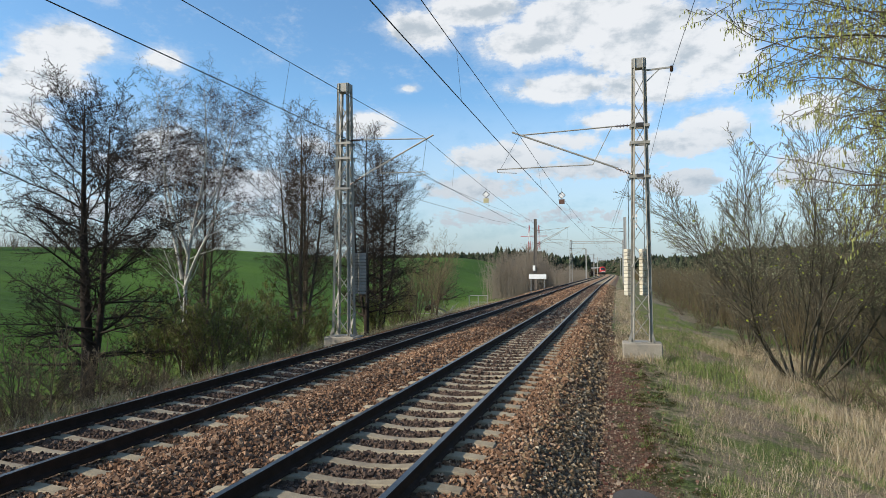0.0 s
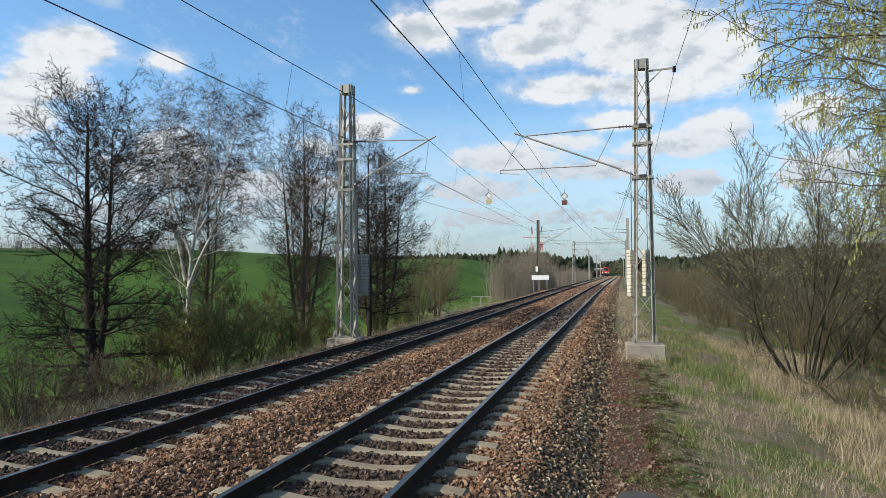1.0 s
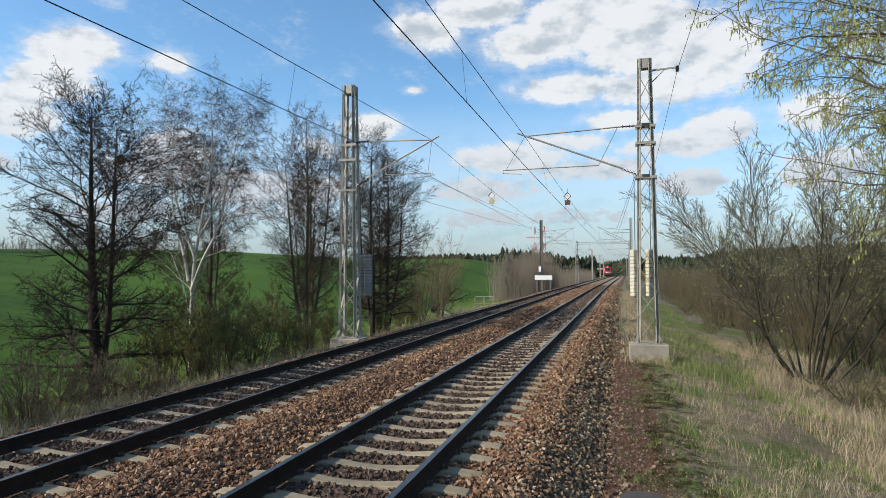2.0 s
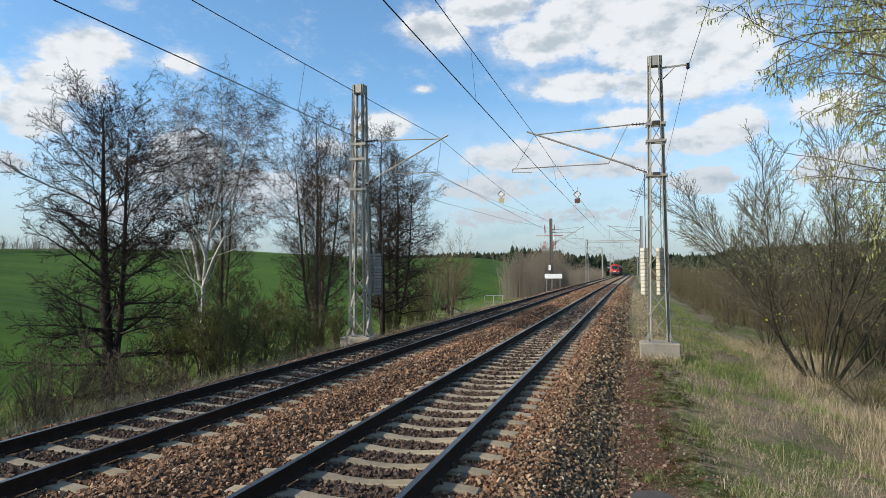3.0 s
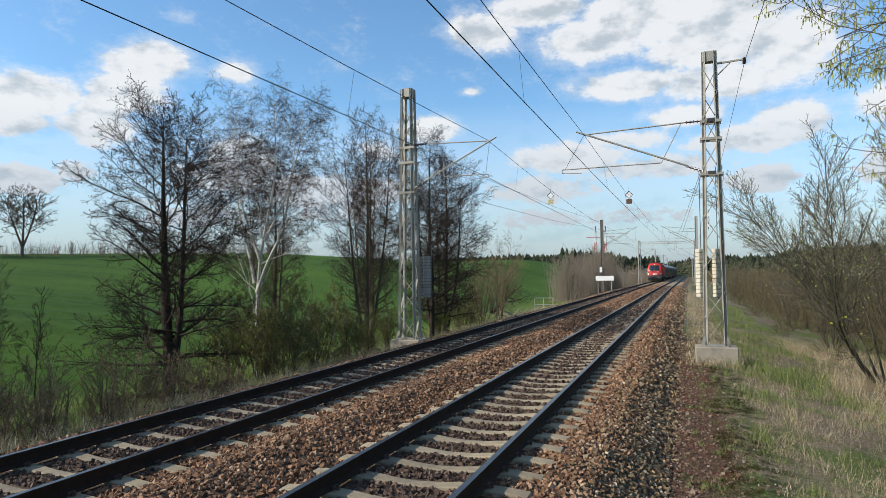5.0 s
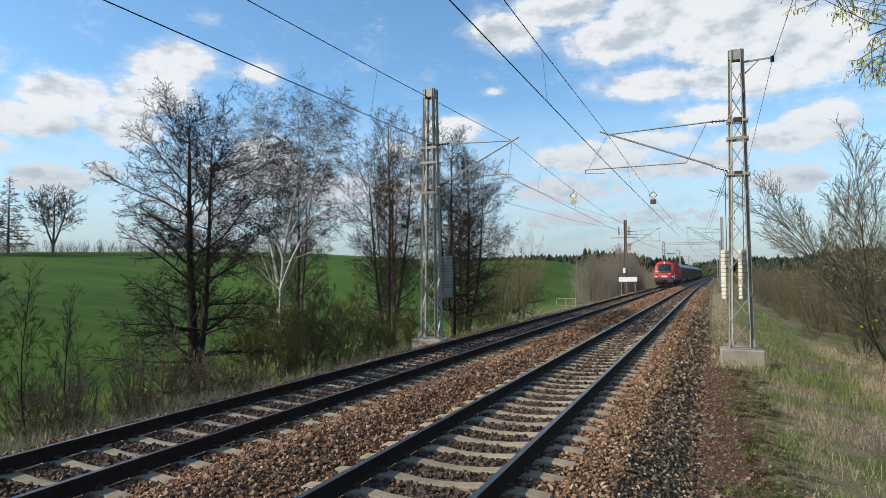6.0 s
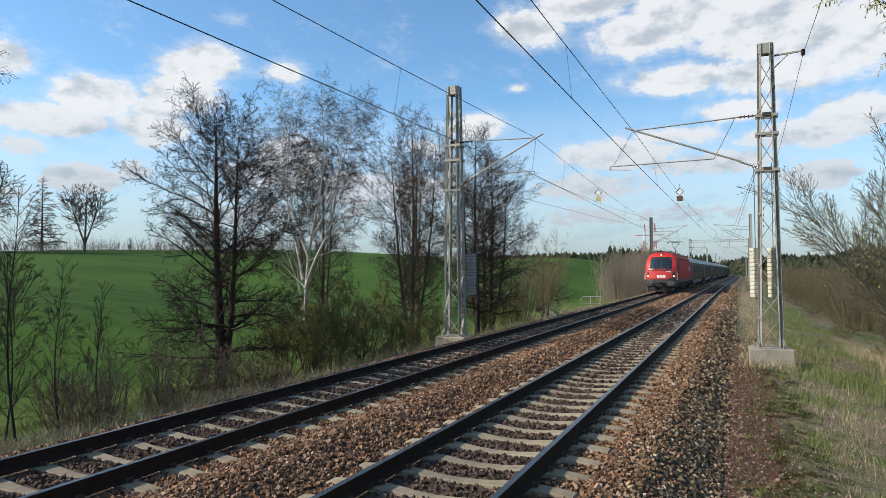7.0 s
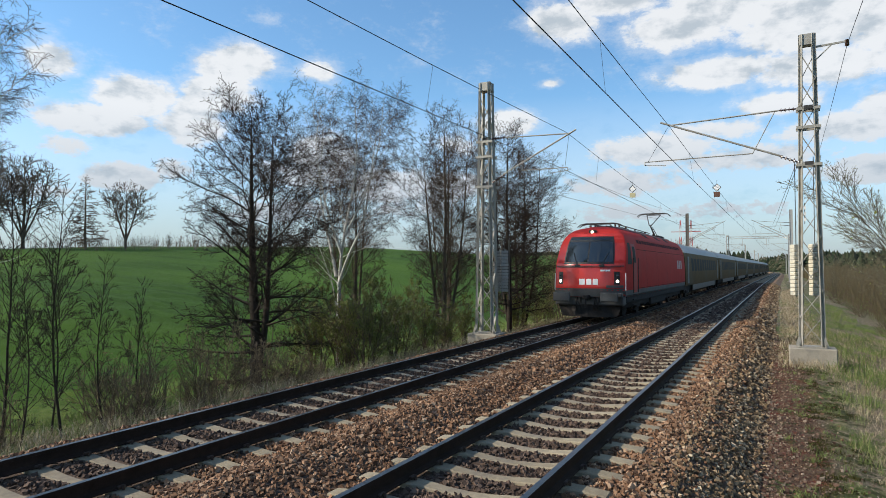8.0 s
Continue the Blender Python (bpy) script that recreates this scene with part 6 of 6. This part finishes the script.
crown_tree(97, 12.0, [([(0, 0, -.03), (0, 0, .5), (0, 0, 1.0)], .24, .02)], ((0, .1), (.12, .27), (.3, .25), (.6, .17), (1, .02)), on_ground(-98.0, 65.1), "larch_tree", "tall bare larch with level branches", "hilltop trees", BARK_BROWN, TWIG_GREYBROWN, .12, .1, (95, 92, 85, 60), .0,
                (.4, .35, .5), (.40, .40, .4), (-.04, -.05, -.05), fat=5.0, buds=0)


def conifer(rng, h, r):
    tiers, v, f = 7, [], []
    for k in range(tiers):
        z0 = h * (.08 + .86 * k / tiers)
        z1 = z0 + h * (.30 - .012 * k)
        rr = r * (1 - (k / (tiers + .8)) ** 1.7)
        n = 7
        b = len(v)
        for i in range(n):
            a = 6.283 * (i + rng.uniform(-.3, .3)) / n
            q = rr * rng.uniform(.65, 1.2)
            v.append((q * math.cos(a), q * math.sin(a), z0 + rng.uniform(-.03, .03) * h))
        v.append((0, 0, min(z1, h)))
        for i in range(n):
            f.append((b + i, b + (i + 1) % n, b + n))
    return np.array(v), np.array(f)


def make_forest():
    rng = np.random.default_rng(15)
    kinds = [conifer(rng, 1.0, .26) for _ in range(6)]
    mat = ramp_islands("spruce_green", [(.016, .024, .014), (.026, .038, .020), (.038, .050, .026), (.075, .068, .045), (.022, .034, .018)], .9, .1, .6, .3)
    vs, fs, off = [], [], 0

    def plant(x, y, h):
        nonlocal off
        v, f = kinds[rng.integers(6)]
        a = rng.uniform(0, 6.3)
        c, s = math.cos(a), math.sin(a)
        p = v * h
        q = np.stack([p[:, 0] * c - p[:, 1] * s + x, p[:, 0] * s + p[:, 1] * c + y, p[:, 2] + float(ground_z(x, y))], axis=-1)
        vs.append(q)
        fs.append(f + off)
        off += len(v)
    for _ in range(3000):
        x, y = rng.uniform(-60, 330), rng.uniform(335, 600)
        b = float(bend(y))
        if x - b > 8 or x - b < -11:
            plant(x, y, rng.uniform(10.5, 13.0))
    for _ in range(1100):
        plant(rng.uniform(40, 260), rng.uniform(250, 330), rng.uniform(10, 13.5))
    for _ in range(1800):
        plant(rng.uniform(-420, -60), rng.uniform(560, 760), rng.uniform(13, 15.5))
    for _ in range(420):
        y = rng.uniform(200, 380)
        plant(float(bend(y)) + rng.uniform(13, 70), y, rng.uniform(4.5, 8.5))
    tagged(new("far_forest", mesh_of("far_forest", np.concatenate(vs), np.concatenate(fs), mat)), "dark spruce forest in the distance", "forest", kind="stuff")


make_forest()


def brush(label, seed, count, u_range, y_range, h_range, r, mat):
    """A belt of upright bare stems along the line."""
    rng = np.random.default_rng(seed)
    y = rng.uniform(*y_range, count)
    x = bend(y) + rng.uniform(*u_range, count)
    clump = np.sin(y * .55) * .5 + np.sin(y * .21 + x * .7) * .5
    h = (h_range[0] + (h_range[1] - h_range[0]) * rng.uniform(0, 1, count)) * (1 + .22 * clump)
    base = np.stack([x, y, ground_z(x, y) - .1], axis=-1)
    lean = rng.normal(size=(count, 3)) * .16
    lean[:, 2] = 1
    mid = base + lean * h[:, None] * .5 + rng.normal(size=(count, 3)) * .08
    tip = base + lean * h[:, None] + rng.normal(size=(count, 3)) * .3
    pts = np.stack([base, mid, tip], axis=1)
    rad = r * rng.uniform(.6, 1.3, count)[:, None] * np.array([1.0, .7, .25])[None]
    side = sprout(rng, pts, rad, count * 2, .25, .95, (20, 50), .35, 2, .1, .1, .7, r * .3)
    v, f = tubes([(pts, rad), side], 3)
    tagged(new("brushwood", mesh_of("brushwood", v, f, mat)), label, "brushwood", kind="stuff")


brush("belt of bare brown brushwood beside the line", 31, 6500, (9.0, 17.0), (48, 290), (2.2, 4.6), .028, TWIG_BRUSH)
brush("low scrub along the crest of the field", 39, 1100, (-106.0, -86.0), (58, 135), (.8, 2.4), .03, TWIG_GREYBROWN)
brush("low bare brushwood in the wet meadow", 37, 2600, (10.5, 24.0), (29, 60), (1.2, 3.2), .016, TWIG_BRUSH)
brush("bare brown brushwood on the far bank", 33, 3500, (-15.0, -9.0), (118, 270), (1.6, 4.2), .03, TWIG_GREY)
brush("dense grey brushwood round the thicket", 35, 2600, (-14.6, -8.6), (84, 122), (3.2, 6.4), .014, TWIG_GREY)

# ---- grass ----
BLADE_DRY = ramp_islands("dry_grass_blade", [(.19, .145, .085), (.30, .24, .15), (.43, .36, .24), (.25, .19, .115), (.52, .45, .33)], .85, .2, 6.0, .15)
BLADE_GREEN = ramp_islands("green_grass_blade", [(.075, .11, .026), (.125, .165, .044), (.19, .22, .074), (.095, .13, .034)], .75, .25, 6.0, .15)


def blades(rng, x, y, length, width, lean):
    n = len(x)
    base = np.stack([x, y, ground_z(x, y) - .01], axis=-1)
    a = rng.uniform(0, 6.283, n)
    side = np.stack([np.cos(a), np.sin(a), np.zeros(n)], axis=-1)
    b = rng.uniform(0, 6.283, n)
    tilt = np.stack([np.cos(b), np.sin(b), np.zeros(n)], axis=-1) * (lean * rng.uniform(.2, 1.3, n))[:, None]
    ln = (length * rng.uniform(.5, 1.3, n))[:, None]
    w = (width * rng.uniform(.7, 1.3, n))[:, None]
    mid = base + (np.array([0, 0, 1.0]) * .62 + tilt * .35) * ln
    tip = base + (np.array([0, 0, 1.0]) * (1.0 - .25 * np.linalg.norm(tilt, axis=1, keepdims=True)) + tilt) * ln
    v = np.stack([base - side * w, base + side * w, mid + side * w * .7, mid - side * w * .7, tip], axis=1).reshape(-1, 3)
    o = np.arange(n)[:, None] * 5
    f = np.concatenate([o + np.array([0, 1, 2]), o + np.array([0, 2, 3]), o + np.array([3, 2, 4])])
    return v, f


def grass(label, mat, seed, clumps, per, xr, yr, length, width, lean, spread, near=None):
    rng = np.random.default_rng(seed)
    cx, cy = rng.uniform(*xr, clumps), yr[0] + (yr[1] - yr[0]) * rng.uniform(0, 1, clumps) ** 1.5
    if near is not None:
        keep = near(rng, cx, cy)
        cx, cy = cx[keep], cy[keep]
    k = len(cx)
    x = (cx[:, None] + rng.normal(size=(k, per)) * spread).ravel()
    y = (cy[:, None] + rng.normal(size=(k, per)) * spread).ravel()
    ln = np.repeat(length * rng.uniform(.5, 1.4, k), per)
    ok = (np.hypot(x - EYE[0], y - EYE[1]) > 2.5)
    u = x - bend(y)
    ok &= (u > 2.75) | (u < -6.9)
    v, f = blades(rng, x[ok], y[ok], ln[ok], width, lean)
    tagged(new("grass", mesh_of("grass", v, f, mat)), label, "grass", kind="stuff")


MOSS = ramp_islands("dark_moss", [(.018, .020, .006), (.04, .042, .010), (.07, .068, .016), (.028, .02, .012)], .95, .1, 9.0, .2)
RED_MOSS = ramp_islands("red_brown_moss", [(.06, .022, .012), (.11, .04, .02), (.15, .07, .035), (.045, .03, .018)], .95, .1, 9.0, .2)


def patchy(scale, cut, shift=0.0):
    """Keeps clumps where a slow wave over the ground is high."""
    def keep(rng, x, y):
        w = np.sin(x * scale + 1.7 * np.sin(y * scale * .6 + shift)) + np.sin(y * scale * .9 + 1.3 * np.sin(x * scale * 1.2 + 2 * shift))
        return w + rng.normal(size=len(x)) * .5 > cut
    return keep


grass("tall bleached dry grass on the bank", BLADE_DRY, 1, 3600, 16, (6.6, 12.5), (4, 34), .42, .0036, .9, .12, patchy(1.3, -.4))
grass("short dry grass and stalks on the verge", BLADE_DRY, 2, 5200, 9, (3.9, 8.0), (3, 36), .12, .0026, 1.2, .09, patchy(2.0, -.3, 1.0))
grass("bleached stalks standing on the verge", BLADE_DRY, 21, 900, 7, (4.6, 8.5), (4, 32), .34, .003, .8, .07, patchy(1.6, .2, 2.0))
grass("fresh green grass tufts on the verge", BLADE_GREEN, 3, 2400, 22, (3.7, 8.4), (3, 45), .15, .0032, .8, .07, patchy(1.9, .35))
grass("green weeds at the edge of the path", BLADE_GREEN, 4, 260, 20, (2.75, 3.7), (4, 60), .09, .004, 1.0, .05)
grass("fresh green grass round the mast", BLADE_GREEN, 5, 1150, 16, (4.0, 7.0), (16, 60), .26, .005, .6, .12, patchy(1.1, -.5, .5))
grass("scattered grass along the far path", BLADE_DRY, 8, 1300, 10, (2.75, 4.2), (20, 90), .2, .006, .9, .12)
grass("dark moss cushions at the edge of the path", MOSS, 22, 650, 34, (3.25, 4.0), (4, 24), .045, .006, 1.3, .055, patchy(2.6, .0, .7))
grass("red-brown moss on the gravel path", RED_MOSS, 23, 1100, 30, (2.7, 3.4), (4, 22), .018, .006, 1.6, .06, patchy(2.2, .1, 1.9))
grass("dry grass beyond the far track", BLADE_DRY, 6, 2600, 12, (-10.5, -7.0), (4, 60), .36, .004, .7, .12)
grass("green grass beyond the far track", BLADE_GREEN, 7, 3600, 16, (-14.5, -7.0), (4, 60), .26, .005, .7, .12)


def leaf_litter():
    """Dead leaves and bits of stalk lying on the verge."""
    rng = np.random.default_rng(52)
    n = 42000
    x, y = rng.uniform(3.3, 9.5, n), 3.2 + 30 * rng.uniform(0, 1, n) ** 1.6
    pos = np.stack([x, y, ground_z(x, y) + .012], axis=-1)
    a = rng.uniform(0, 6.283, n)
    d = np.stack([np.cos(a), np.sin(a), rng.normal(size=n) * .22], axis=-1)
    e = np.stack([-np.sin(a), np.cos(a), rng.normal(size=n) * .3], axis=-1) * rng.uniform(.12, .5, (n, 1))
    s = rng.uniform(.012, .045, (n, 1))
    v = np.stack([pos, pos + (d + e) * s * .5, pos + d * s, pos + (d - e) * s * .5], axis=1).reshape(-1, 3)
    tagged(new("leaf_litter", mesh_of("leaf_litter", v, np.arange(n * 4).reshape(n, 4), LITTER)), "dead leaves and broken stalks on the verge", "leaf litter", kind="stuff")


LITTER = ramp_islands("dead_leaf", [(.10, .07, .045), (.20, .15, .10), (.34, .27, .19), (.15, .10, .06), (.46, .40, .31)], .9, .15, 9.0, .2)
leaf_litter()


PATH_GRAVEL = ramp_islands("path_gravel", [(.05, .028, .02), (.11, .062, .042), (.17, .10, .066), (.32, .25, .18), (.075, .04, .028), (.13, .05, .034)])


def litter():
    """Pebbles and crumbs on the path and the verge."""
    rng = np.random.default_rng(12)
    n = 7000
    u, y = 2.5 + np.abs(rng.normal(size=n)) * .55, 3.5 + 26 * rng.uniform(0, 1, n) ** 1.6
    s = .010 * rng.uniform(.5, 1.6, n) + (rng.uniform(0, 1, n) < .04) * .011
    cube = np.array([(-1, -1, -1), (1, -1, -1), (1, 1, -1), (-1, 1, -1), (-1, -1, 1), (1, -1, 1), (1, 1, 1), (-1, 1, 1)])
    faces = np.array([(0, 2, 1), (0, 3, 2), (4, 5, 6), (4, 6, 7), (0, 1, 5), (0, 5, 4), (1, 2, 6), (1, 6, 5), (2, 3, 7), (2, 7, 6), (3, 0, 4), (3, 4, 7)])
    v = (cube[None] * (1 + rng.uniform(-.4, .3, (n, 8, 1))) + rng.uniform(-.35, .35, (n, 8, 3))) * s[:, None, None]
    z = np.maximum(ground_z(u, y), np.where(u < 2.9, ballast_z(u), -9))
    v = v + np.stack([u, y, z + s * .4], axis=-1)[:, None, :]
    f = (faces[None] + (np.arange(n) * 8)[:, None, None]).reshape(-1, 3)
    tagged(new("gravel", mesh_of("gravel", v.reshape(-1, 3), f, PATH_GRAVEL)), "fine gravel scattered on the path", "gravel", kind="stuff")


litter()

motions()
